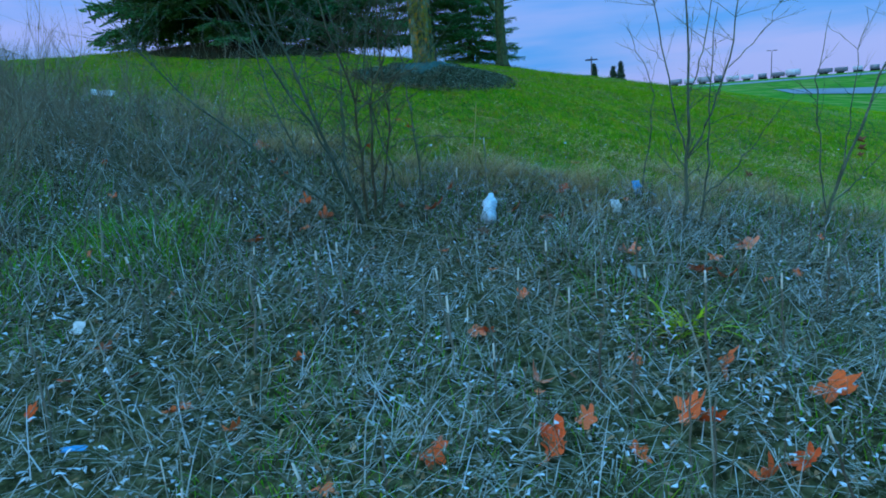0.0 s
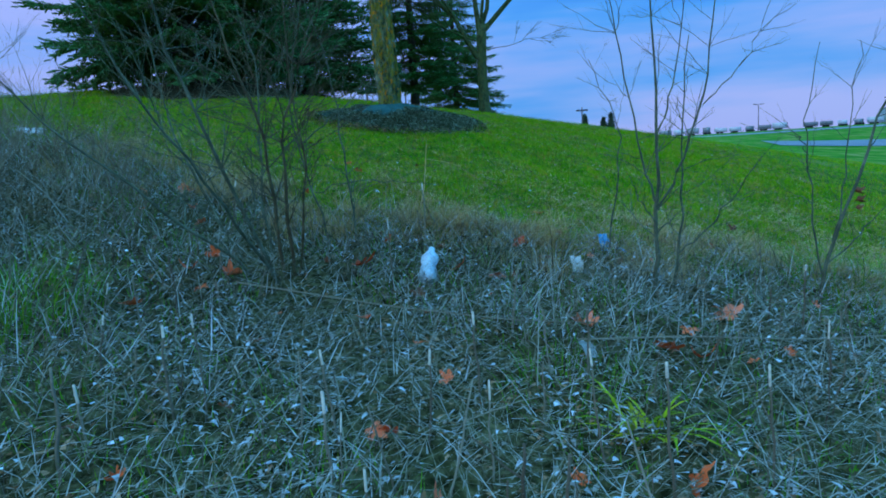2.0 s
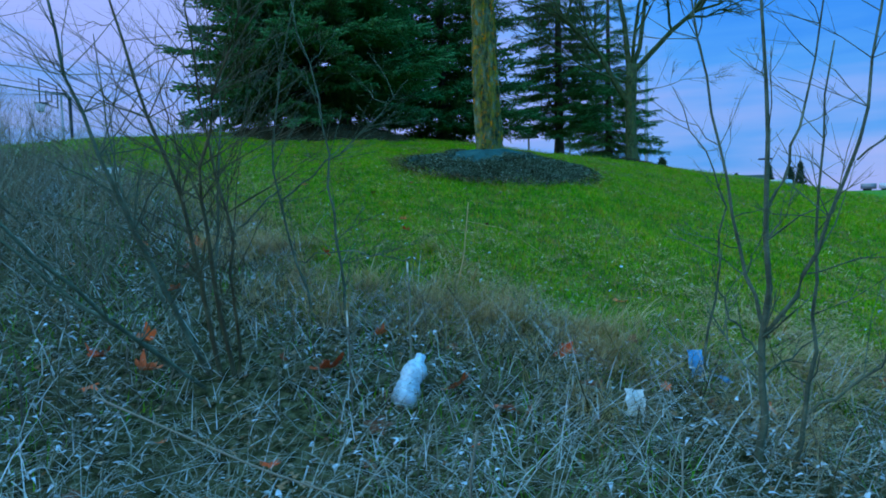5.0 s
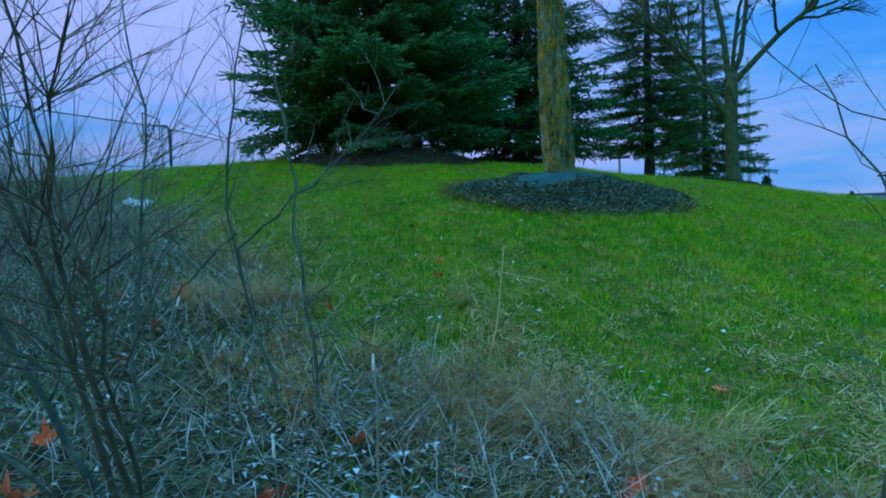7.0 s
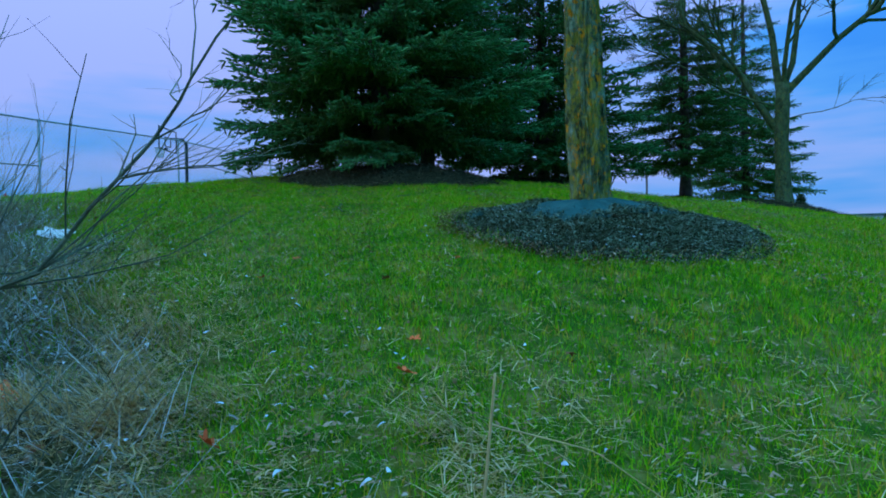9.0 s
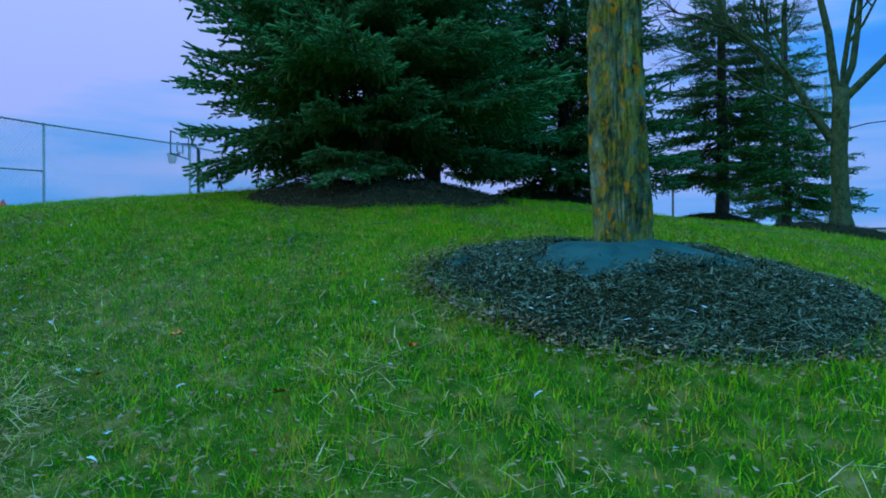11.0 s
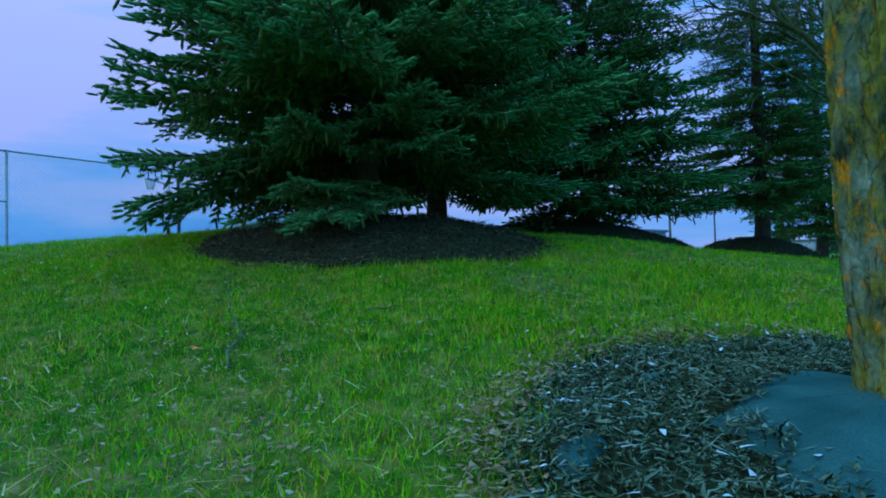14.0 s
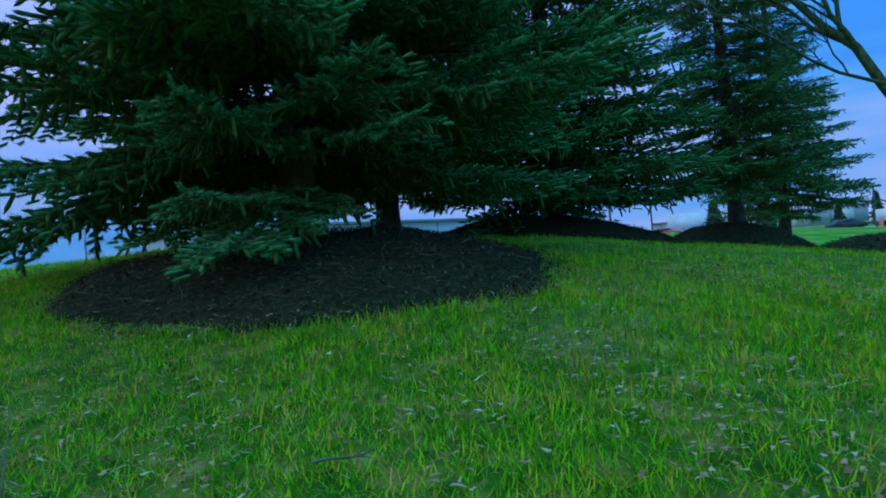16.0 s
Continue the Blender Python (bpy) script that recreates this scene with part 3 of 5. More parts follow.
# flattened thatch of the brush
x, y = scatter(150000, -5.5, 4.2, -0.6, 6.6)
keep = (y < brush_edge(x) + 0.25 * rng.random(150000)) & (rng.random(150000) < (0.55 + 0.6 * patchy(x, y, 1.6, 5)) * (0.6 + 0.4 * smooth_step(1.6, 3.0, y)))
x, y = x[keep], y[keep]
k = len(x)
v, q, t = blades(x, y, land(x, y) + rng.uniform(0.0, 0.06, k), 0.06 + rng.gamma(2.0, 0.06, k), rng.uniform(0.0018, 0.0048, k), rng.uniform(0.75, 1.5, k), rng.normal(0.3, 1.9, k), 0.45, 2)
tagged(new("dead_thatch", mesh_of("dead_thatch", v, [q, t], M_STRAW)), "matted grey-tan dead grass and straw", "dead grass", kind="stuff")

x, y = scatter(90000, -4.6, 3.8, -0.2, 5.6)
keep = (y < brush_edge(x) + 0.2 * rng.random(90000)) & (rng.random(90000) < 0.4 + 0.8 * patchy(x, y, 2.6, 1))
x, y = x[keep], y[keep]
k = len(x)
v, q, t = blades(x, y, land(x, y) + rng.uniform(0.005, 0.06, k), rng.uniform(0.035, 0.12, k), rng.uniform(0.003, 0.0065, k), rng.uniform(1.0, 1.75, k), rng.uniform(0, 6.28, k), 0.0, 1)
tagged(new("straw_litter", mesh_of("straw_litter", v, [t], M_STRAW)), "short broken bits of grey-tan straw", "dead grass", kind="stuff")

x, y = scatter(34000, -4.6, 3.8, 0.0, 5.4)
keep = (y < brush_edge(x)) & (patchy(x, y, 1.9, 4) > 0.46)
x, y = x[keep], y[keep]
k = len(x)
v, q, t = blades(x, y, land(x, y), rng.uniform(0.03, 0.11, k), rng.uniform(0.003, 0.006, k), rng.uniform(0.2, 1.3, k), rng.uniform(0, 6.28, k), 0.0, 1)
tagged(new("green_sprigs", mesh_of("green_sprigs", v, [t], M_TUFT)), "sparse green blades between the dead straw", "grass", kind="stuff")

# finer standing straws in the brush
x, y = scatter(5000, -5.0, 3.6, 0.0, 6.4)
keep = y < brush_edge(x) + 0.05
x, y = x[keep], y[keep]
k = len(x)
v, q, t = blades(x, y, land(x, y), rng.uniform(0.10, 0.34, k), rng.uniform(0.002, 0.004, k), rng.uniform(0.0, 0.7, k), rng.uniform(0, 6.28, k), 0.5, 3)
tagged(new("standing_straw", mesh_of("standing_straw", v, [q, t], M_STALK)), "thin brown straws standing in the thatch", "dead grass", kind="stuff")

# tan clumps along the edge of the brush, combed downhill
cx = np.concatenate([rng.uniform(0.1, 3.4, 130), rng.uniform(-2.4, 0.1, 60)])
cy = brush_edge(cx) + rng.normal(-0.02, 0.2, 190)
size = rng.uniform(0.5, 1.0, 190)
per = 70
x = (cx[:, None] + rng.normal(0, 0.05, (190, per))).ravel()
y = (cy[:, None] + rng.normal(0, 0.04, (190, per))).ravel()
comb = (rng.normal(-1.3, 0.9, 190)[:, None] + rng.normal(0, 0.45, (190, per))).ravel()
k = len(x)
v, q, t = blades(x, y, land(x, y), np.repeat(size, per) * rng.uniform(0.12, 0.36, k), rng.uniform(0.0022, 0.0042, k), rng.uniform(0.6, 1.35, k), comb, 0.75, 4)
tagged(new("tan_grass_tufts", mesh_of("tan_grass_tufts", v, [q, t], M_GOLD)), "long bent tan grass along the lawn's edge", "dead grass", kind="stuff")

# pale chaff: small curled leaves and bits
x, y = scatter(44000, -4.5, 3.6, 0.2, 8.6)
keep = (y < brush_edge(x)) & (rng.random(44000) < 0.2 + 0.9 * smooth_step(0.35, 0.8, patchy(x, y, 2.6, 8))) | ((y > brush_edge(x)) & (rng.random(44000) < 0.005 + 0.10 * np.exp(-((y - brush_edge(x)) / 0.9) ** 2)) & off_rings(x, y))
x, y = x[keep], y[keep]
k = len(x)
v, q, t = blades(x, y, land(x, y) + rng.uniform(0.02, 0.075, k), rng.uniform(0.012, 0.034, k), rng.uniform(0.007, 0.020, k), rng.uniform(1.0, 1.9, k), rng.uniform(0, 6.28, k), 0.9, 3)
tagged(new("pale_leaf_litter", mesh_of("pale_leaf_litter", v, [q, t], M_CHAFF)), "small pale dry leaves and chaff on the thatch", "leaf litter", kind="stuff")


def tuft(cx, cy, n, r, hi, wide, mat, name, label, lean=(0.1, 0.8)):
    a, d = rng.uniform(0, 6.28, n), r * np.sqrt(rng.random(n))
    x, y = cx + d * np.cos(a), cy + d * np.sin(a)
    v, q, t = blades(x, y, land(x, y), rng.uniform(0.4, 1, n) * hi, np.full(n, wide), rng.uniform(*lean, n), a + rng.normal(0, 0.8, n), 1.1, 4)
    return solid(name, mesh_of(name, v, [q, t], mat), None, label, "grass tuft", "green tufts in the brush", kind="stuff")


for cx, cy, n, r, hi, wide in ((-1.35, 2.75, 500, 0.36, 0.24, 0.005), (-1.75, 2.35, 260, 0.3, 0.2, 0.005), (0.75, 2.45, 130, 0.22, 0.14, 0.004), (2.35, 3.55, 420, 0.32, 0.26, 0.005), (1.75, 3.9, 200, 0.3, 0.14, 0.005), (-0.35, 1.2, 160, 0.3, 0.12, 0.004), (1.5, 1.6, 120, 0.25, 0.12, 0.004), (-2.2, 3.3, 200, 0.35, 0.2, 0.005)):
    tuft(cx, cy, n, r, hi, wide, M_TUFT, "grass_tuft", "green grass tuft growing through the dead thatch")
tuft(0.95, 2.24, 30, 0.07, 0.25, 0.017, M_STRAP, "broadleaf_tuft", "yellow-green strap-leaved clump lying in the thatch", (0.45, 1.15))


# ---- mulch rings and mounds ----
def mound_profile(r, height):
    r = np.clip(r, 0, 1)
    return height * (1 - r ** 2.2) ** 0.9


def mound_height(x, y, cx, cy, radius, height):
    a = np.arctan2(y - cy, x - cx)
    wob = 1 + 0.05 * np.sin(3 * a + cx) + 0.035 * np.sin(7 * a + cy)
    r = np.hypot(x - cx, y - cy) / (radius * wob)
    return land(x, y) + mound_profile(r, height) + 0.012 * np.sin(13 * x) * np.sin(11 * y) * (r < 1) - 0.02 * (r >= 1), r


def fabric_reach(t):
    """How far the bare fabric reaches from the tree in each direction."""
    return 0.31 + 0.14 * np.exp(-((np.angle(np.exp(1j * (t - 0.12))) / 0.5) ** 2)) + 0.02 * np.exp(-((np.angle(np.exp(1j * (t + 2.9))) / 0.6) ** 2)) + 0.16 * np.exp(-((np.angle(np.exp(1j * (t + 1.85))) / 0.55) ** 2)) - 0.10 * np.exp(-((np.angle(np.exp(1j * (t - 1.7))) / 1.0) ** 2)) - 0.07 * np.exp(-((np.angle(np.exp(1j * (t + 0.85))) / 0.35) ** 2)) + 0.035 * np.sin(5 * t + 2) + 0.025 * np.sin(11 * t) + 0.018 * np.sin(23 * t + 1)


def mulch_bed(cx, cy, radius, height, chips, label, chip_size=1.0, clear=False):
    ob = thing("mulch_bed", Matrix.Translation((cx, cy, lz(cx, cy))), label, "mulch bed", "mulch beds under the trees")
    rr, th = np.linspace(0, 1, 26), np.linspace(0, 2 * np.pi, 73)[:-1]
    R, T = np.meshgrid(rr, th, indexing="ij")
    wob = 1 + 0.05 * np.sin(3 * T + cx) + 0.035 * np.sin(7 * T + cy)
    X, Y = cx + R * wob * radius * np.cos(T), cy + R * wob * radius * np.sin(T)
    Z = mound_height(X, Y, cx, cy, radius, height)[0]
    n = len(th)
    i, j = np.meshgrid(np.arange(25), np.arange(n), indexing="ij")
    q = np.stack([i * n + j, (i + 1) * n + j, (i + 1) * n + (j + 1) % n, i * n + (j + 1) % n], -1).reshape(-1, 4)
    bed = mesh_of("bed", np.stack([X, Y, Z], -1).reshape(-1, 3) - np.array([cx, cy, lz(cx, cy)]), q, M_MULCH_BED)
    bed.polygons.foreach_set("use_smooth", np.ones(len(bed.polygons), dtype=bool))
    part("bed", bed, None, ob)
    a, d = rng.uniform(0, 6.28, chips), radius * 1.03 * np.sqrt(rng.random(chips))
    if clear:
        keep = np.hypot(cx + d * np.cos(a) + 0.25, cy + d * np.sin(a) - 7.28) > fabric_reach(np.arctan2(cy + d * np.sin(a) - 7.28, cx + d * np.cos(a) + 0.25)) - 0.02 * rng.random(chips)
        keep |= rng.random(chips) < 0.003
        a, d = a[keep], d[keep]
        chips = len(a)
    x, y = cx + d * np.cos(a), cy + d * np.sin(a)
    z = np.maximum(mound_height(x, y, cx, cy, radius, height)[0], land(x, y)) + rng.uniform(-0.004, 0.022, chips) + (0.022 * (np.hypot(x + 0.25, y - 7.28) < 0.42) if clear else 0)
    # each chip: a thin bent splinter with a ridge
    ln, w, tn, tilt = rng.gamma(1.5, 0.014, chips) * chip_size + 0.006, rng.gamma(2.0, 0.0009, chips) * chip_size + 0.0009, rng.uniform(0, 6.28, chips), rng.normal(0, 0.5, chips)
    dx, dy, dz = np.cos(tn) * np.cos(tilt), np.sin(tn) * np.cos(tilt), np.sin(tilt)
    sx, sy = -np.sin(tn), np.cos(tn)
    c = np.stack([x, y, z], -1) - np.array([cx, cy, lz(cx, cy)])
    D, S = np.stack([dx, dy, dz], -1) * ln[:, None] / 2, np.stack([sx, sy, rng.normal(0, 0.3, chips)], -1) * w[:, None]
    U = np.array([[0, 0, 1.0]]) * (w[:, None] * 0.8)
    bend = np.stack([sx, sy, 0 * sx], -1) * (rng.normal(0, 0.16, chips) * ln)[:, None]
    v = np.stack([c - D, c + bend - S, c + bend + U, c + bend + S, c + D], 1).reshape(-1, 3)
    b = (np.arange(chips) * 5)[:, None]
    t = np.concatenate([b + np.array([[0, 1, 2]]), b + np.array([[0, 2, 3]]), b + np.array([[1, 4, 2]]), b + np.array([[2, 4, 3]])])
    o = part("mulch", mesh_of("mulch", v, t, M_MULCH if clear else M_MULCH_OLD), None, ob)
    tagged(o, kind="stuff")
    return ob


mulch_bed(-0.17, 7.25, 0.90, 0.07, 52000, "ring of dark shredded mulch round the lichened tree", 0.85, clear=True)
mulch_bed(-3.06, 9.62, 1.28, 0.16, 10000, "broad dark mulch mound under the blue spruce", 1.2)
mulch_bed(-2.75, 14.3, 1.45, 0.30, 2500, "dark mulch mound under a farther spruce", 1.8)
mulch_bed(-0.62, 17.3, 1.15, 0.42, 2000, "dark mulch mound under a distant spruce", 2.0)
mulch_bed(1.05, 14.5, 1.15, 0.22, 2500, "dark mulch heap round the forked bare tree", 1.8)

# pale wood chips on the mulch, and a rim of tan leaf bits where it meets the lawn
n_rim = 2400
a, d = rng.uniform(0.9, 5.0, n_rim), 0.90 + rng.normal(0.045, 0.045, n_rim)
x, y = -0.17 + d * np.cos(a), 7.25 + d * np.sin(a)
z = np.maximum(mound_height(x, y, -0.17, 7.25, 0.90, 0.07)[0], land(x, y)) + rng.uniform(0.012, 0.034, n_rim)
v, q, t = blades(x, y, z, rng.gamma(2.0, 0.007, n_rim) + 0.010, rng.uniform(0.005, 0.014, n_rim), rng.uniform(1.0, 1.8, n_rim), rng.uniform(0, 6.28, n_rim), 0.6, 2)
tagged(new("rim_litter", mesh_of("rim_litter", v, [q, t], M_CRUMB)), "tan and pinkish leaf bits along the mulch ring's edge", "leaf litter", kind="stuff")
n_chip = 260
a, d = rng.uniform(0, 6.28, n_chip), 0.36 + 0.58 * np.sqrt(rng.random(n_chip))
x, y = -0.17 + d * np.cos(a), 7.25 + d * np.sin(a)
z = mound_height(x, y, -0.17, 7.25, 0.90, 0.07)[0] + rng.uniform(0.02, 0.036, n_chip)
v, q, t = blades(x, y, z, rng.gamma(2.0, 0.007, n_chip) + 0.010, rng.uniform(0.004, 0.014, n_chip), rng.uniform(1.2, 1.8, n_chip), rng.uniform(0, 6.28, n_chip), 0.3, 2)
tagged(new("pale_wood_chips", mesh_of("pale_wood_chips", v, [q, t], M_CHAFF)), "pale grey wood chips scattered on the dark mulch", "wood chips", kind="stuff")

# landscape fabric showing round the lichened tree
fab_r, fab_t = np.linspace(0, 1, 22), np.linspace(0, 2 * np.pi, 97)[:-1]
FR, FT = np.meshgrid(fab_r, fab_t, indexing="ij")
reach = fabric_reach(FT)
FD = 0.10 + FR * (reach - 0.06)
FX, FY = -0.25 + FD * np.cos(FT), 7.28 + FD * np.sin(FT)
FZ = mound_height(FX, FY, -0.17, 7.25, 0.90, 0.07)[0] + 0.024 + 0.03 * (1 - FR) ** 3 + 0.006 * np.sin(14 * FT) * FR * (1 - FR) * 4 - 0.02 * FR ** 6
i, j = np.meshgrid(np.arange(21), np.arange(96), indexing="ij")
q = np.stack([i * 96 + j, (i + 1) * 96 + j, (i + 1) * 96 + (j + 1) % 96, i * 96 + (j + 1) % 96], -1).reshape(-1, 4)
fabric_me = mesh_of("landscape_fabric", np.stack([FX, FY, FZ], -1).reshape(-1, 3), q, M_FABRIC)
fabric_me.polygons.foreach_set("use_smooth", np.ones(len(fabric_me.polygons), dtype=bool))
fabric = thing("landscape_fabric", Matrix.Translation((0, 0, 0)), "dark blue-grey landscape fabric lying bare round the tree's foot", "landscape fabric")
part("sheet", fabric_me, None, fabric)


def fabric_patch(cx, cy, rx, ry):
    """A bit of the same fabric that shows through the mulch."""
    r, a = np.meshgrid(np.linspace(0, 1, 6), np.linspace(0, 2 * np.pi, 29)[:-1], indexing="ij")
    w = r * (1 + 0.16 * np.sin(3 * a + cx) + 0.1 * np.sin(5 * a + cy))
    x, y = cx + rx * w * np.cos(a), cy + ry * w * np.sin(a)
    z = mound_height(x, y, -0.17, 7.25, 0.90, 0.07)[0] + 0.014 - 0.02 * r ** 4
    i, j = np.meshgrid(np.arange(5), np.arange(28), indexing="ij")
    q = np.stack([i * 28 + j, (i + 1) * 28 + j, (i + 1) * 28 + (j + 1) % 28, i * 28 + (j + 1) % 28], -1).reshape(-1, 4)
    me = mesh_of("bare_patch", np.stack([x, y, z], -1).reshape(-1, 3), q, M_FABRIC)
    me.polygons.foreach_set("use_smooth", np.ones(len(me.polygons), dtype=bool))
    part("bare_patch", me, None, fabric)


fabric_patch(-0.86, 6.90, 0.05, 0.07)
fabric_patch(-0.80, 7.42, 0.035, 0.04)


# ---- bare trees ----
def bent(p0, p1, n, wob, sag=0.0):
    """A wavering line from p0 to p1."""
    p0, p1 = np.asarray(p0, float), np.asarray(p1, float)
    t = np.linspace(0, 1, n)[:, None]
    p = p0 + (p1 - p0) * t
    w = rng.normal(0, wob, (n, 3)).cumsum(0)
    w -= w[0] + (w[-1] - w[0]) * t
    p += w * np.linalg.norm(p1 - p0)
    p[:, 2] += sag * 4 * (t * (1 - t))[:, 0]
    return p


def twig_spray(build, start, way, length, radius, depth, sides=4, count=(3, 6), spread_angle=0.7, lift=0.15, wob=0.02, least=0.0):
    """A limb with its smaller limbs and twigs, all added to one Build."""
    way = np.asarray(way, float)
    way = way / np.linalg.norm(way)
    radius = max(radius, least)
    n = 7 if depth > 1 else (4 if depth else 3)
    line = bent(start, np.asarray(start) + way * length, n, wob)
    build.tube(line, np.linspace(radius, radius * (0.35 if depth else 0.3), n), max(3, sides))
    if depth <= 0:
        return
    for _ in range(rng.integers(*count)):
        f = rng.uniform(0.25, 0.97)
        k = f * (n - 1)
        p = line[int(k)] + (line[min(int(k) + 1, n - 1)] - line[int(k)]) * (k - int(k))
        d = way + rng.normal(0, spread_angle, 3) * 0.75
        d[2] += lift
        twig_spray(build, p, d, length * rng.uniform(0.35, 0.65) * (1.15 - 0.5 * f), radius * (0.55 - 0.15 * f), depth - 1, sides - 1, count, spread_angle, lift, wob, least)


def ridged(px, py, pz):
    """Ridges of noise at each place: near 1 on the ridges, near 0 in the furrows."""
    flat = zip(px.ravel(), py.ravel(), pz.ravel())
    n = np.array([noise.noise(Vector(p)) for p in flat]).reshape(px.shape)
    return 1 - np.clip(np.abs(n) * 2.6, 0, 1)


def bark_trunk(base, top, r0, r1, flare, around, depth, n=90, sides=72):
    """A trunk with long overlapping bark plates, fissures between them and a flared foot."""
    base, top = np.asarray(base, float), np.asarray(top, float)
    t = np.linspace(0, 1, n)
    th = np.linspace(0, 2 * np.pi, sides + 1)[:-1]
    T, A = np.meshgrid(t, th, indexing="ij")
    h = T * np.linalg.norm(top - base)
    r = r0 + (r1 - r0) * T + flare * np.exp(-h / 0.09)
    cx, cy = np.cos(A), np.sin(A)
    wide_r = ridged(cx * 3.4, cy * 3.4, h * 3.2)
    fine_r = ridged(cx * 8.5 + 5, cy * 8.5, h * 9.0)
    grit = ridged(cx * 18 + 9, cy * 18, h * 26.0)
    lump = 0.010 * np.sin(2 * A + 2.2 * h) + 0.006 * np.sin(3 * A - 4 * h + 1)
    r = r + lump - depth * wide_r ** 2.2 - 0.5 * depth * fine_r ** 1.8 - 0.22 * depth * grit
    r = r + 0.012 * np.exp(-((h - 1.35) / 0.05) ** 2) * np.exp(-((A - 4.2) / 0.3) ** 2) + 0.014 * np.exp(-((h - 1.05) / 0.05) ** 2) * np.exp(-((A - 4.0) / 0.3) ** 2)
    c = base[None, None, :] + (top - base)[None, None, :] * T[..., None]
    v = np.stack([c[..., 0] + r * np.cos(A), c[..., 1] + r * np.sin(A), c[..., 2]], -1).reshape(-1, 3)
    i, j = np.meshgrid(np.arange(n - 1), np.arange(sides), indexing="ij")
    q = np.stack([i * sides + j, i * sides + (j + 1) % sides, (i + 1) * sides + (j + 1) % sides, (i + 1) * sides + j], -1).reshape(-1, 4)
    return v, q


tree = thing("bare_tree", Matrix.Translation((-0.25, 7.28, 1.36)), "leafless tree with furrowed bark and orange lichen, in a mulch ring", "tree")
v, q = bark_trunk((0, 0, -0.12), (-0.11, 0, 3.1), 0.122, 0.100, 0.034, 19, 0.018, 240, 160)
trunk_me = mesh_of("trunk", v, q, M_TRUNK)
trunk_me.polygons.foreach_set("use_smooth", np.ones(len(trunk_me.polygons), dtype=bool))
part("trunk", trunk_me, None, tree, "furrowed trunk patched with orange lichen")
for way, ln, rad in (((-0.5, 0.3, 1.3), 2.2, 0.06), ((0.5, 0.25, 1.2), 2.3, 0.062), ((0.05, -0.5, 1.3), 1.9, 0.05)):
    b = Build()
    twig_spray(b, (-0.11, 0, 3.02), way, ln, rad, 3, 7)
    part("limb", b, M_LIMB, tree)

tree = thing("bare_tree", Matrix.Translation((1.06, 14.5, 1.72)), "leafless forked tree with smooth grey-green bark and fine twigs", "tree")
b = Build()
b.tube([(0, 0, -0.2), (0, 0, 0.0), (0.0, 0, 0.12), (-0.01, 0, 0.5), (-0.02, 0, 1.0), (0.0, 0, 1.5), (0.01, 0, 1.85)], [0.18, 0.16, 0.122, 0.106, 0.100, 0.104, 0.10], 20)
part("trunk", b, M_LIMB, tree)
for start, way, ln, rad, lv in (((-0.1, 0, 1.15), (-0.62, -0.1, 1.0), 2.6, 0.085, 3), ((-0.03, 0, 1.7), (-0.14, 0.1, 1.2), 2.9, 0.085, 3), ((0.05, 0, 1.7), (0.72, 0.0, 0.9), 2.6, 0.08, 3), ((0.0, 0.05, 1.75), (0.2, 0.3, 1.2), 2.8, 0.07, 3), ((0.02, -0.05, 1.7), (0.25, -0.35, 1.2), 2.4, 0.055, 3), ((0.1, 0, 1.3), (1.0, 0.0, 0.12), 1.3, 0.012, 2), ((-0.12, -0.05, 1.5), (-1.0, -0.3, 0.55), 2.2, 0.03, 3)):
    b = Build()
    twig_spray(b, start, way, ln, rad * 0.72, lv, 7, (6, 11), 0.65, 0.1, 0.025, 0.0032)
    part("limb", b, M_LIMB, tree)


# ---- spruces ----
def shoot(build_n, p, way, length, needles, size, wide, sides=5):
    """One plump needled shoot: a dense rounded core bristling with short needles that point forward."""
    way = way / (np.linalg.norm(way) + 1e-9)
    u = np.cross(way, (0.3, 0.2, 1.0))
    u /= np.linalg.norm(u) + 1e-9
    w = np.cross(way, u)
    th = np.arange(sides) * 2 * np.pi / sides + rng.uniform(0, 6)
    spoke = np.cos(th)[:, None] * u + np.sin(th)[:, None] * w
    rings = [p + way * (f * length) + spoke * (size * r) for f, r in ((0.0, 0.34), (0.75, 0.42))]
    v = np.concatenate(rings + [(p + way * length * 1.06)[None]])
    k, k2 = np.arange(sides), (np.arange(sides) + 1) % sides
    build_n.add(v, np.stack([k, k2, k2 + sides, k + sides], -1), np.stack([k + sides, k2 + sides, np.full(sides, 2 * sides)], -1))
    t = rng.uniform(0.0, 1.0, needles)
    a = rng.uniform(0, 2 * np.pi, needles)
    rad = np.cos(a)[:, None] * u + np.sin(a)[:, None] * w
    root = p + way * (t * length)[:, None] + rad * size * 0.3
    nd = rad * 0.85 + way * rng.uniform(0.5, 1.0, needles)[:, None]
    nd /= np.linalg.norm(nd, axis=1)[:, None]
    s = size * rng.uniform(0.6, 1.0, needles)
    sd = np.cross(nd, rad + 0.4 * way)
    sd /= np.linalg.norm(sd, axis=1)[:, None] + 1e-9
    v = np.stack([root + sd * wide / 2, root - sd * wide / 2, root + nd * s[:, None]], 1).reshape(-1, 3)
    build_n.add(v, (), np.arange(needles * 3).reshape(-1, 3))


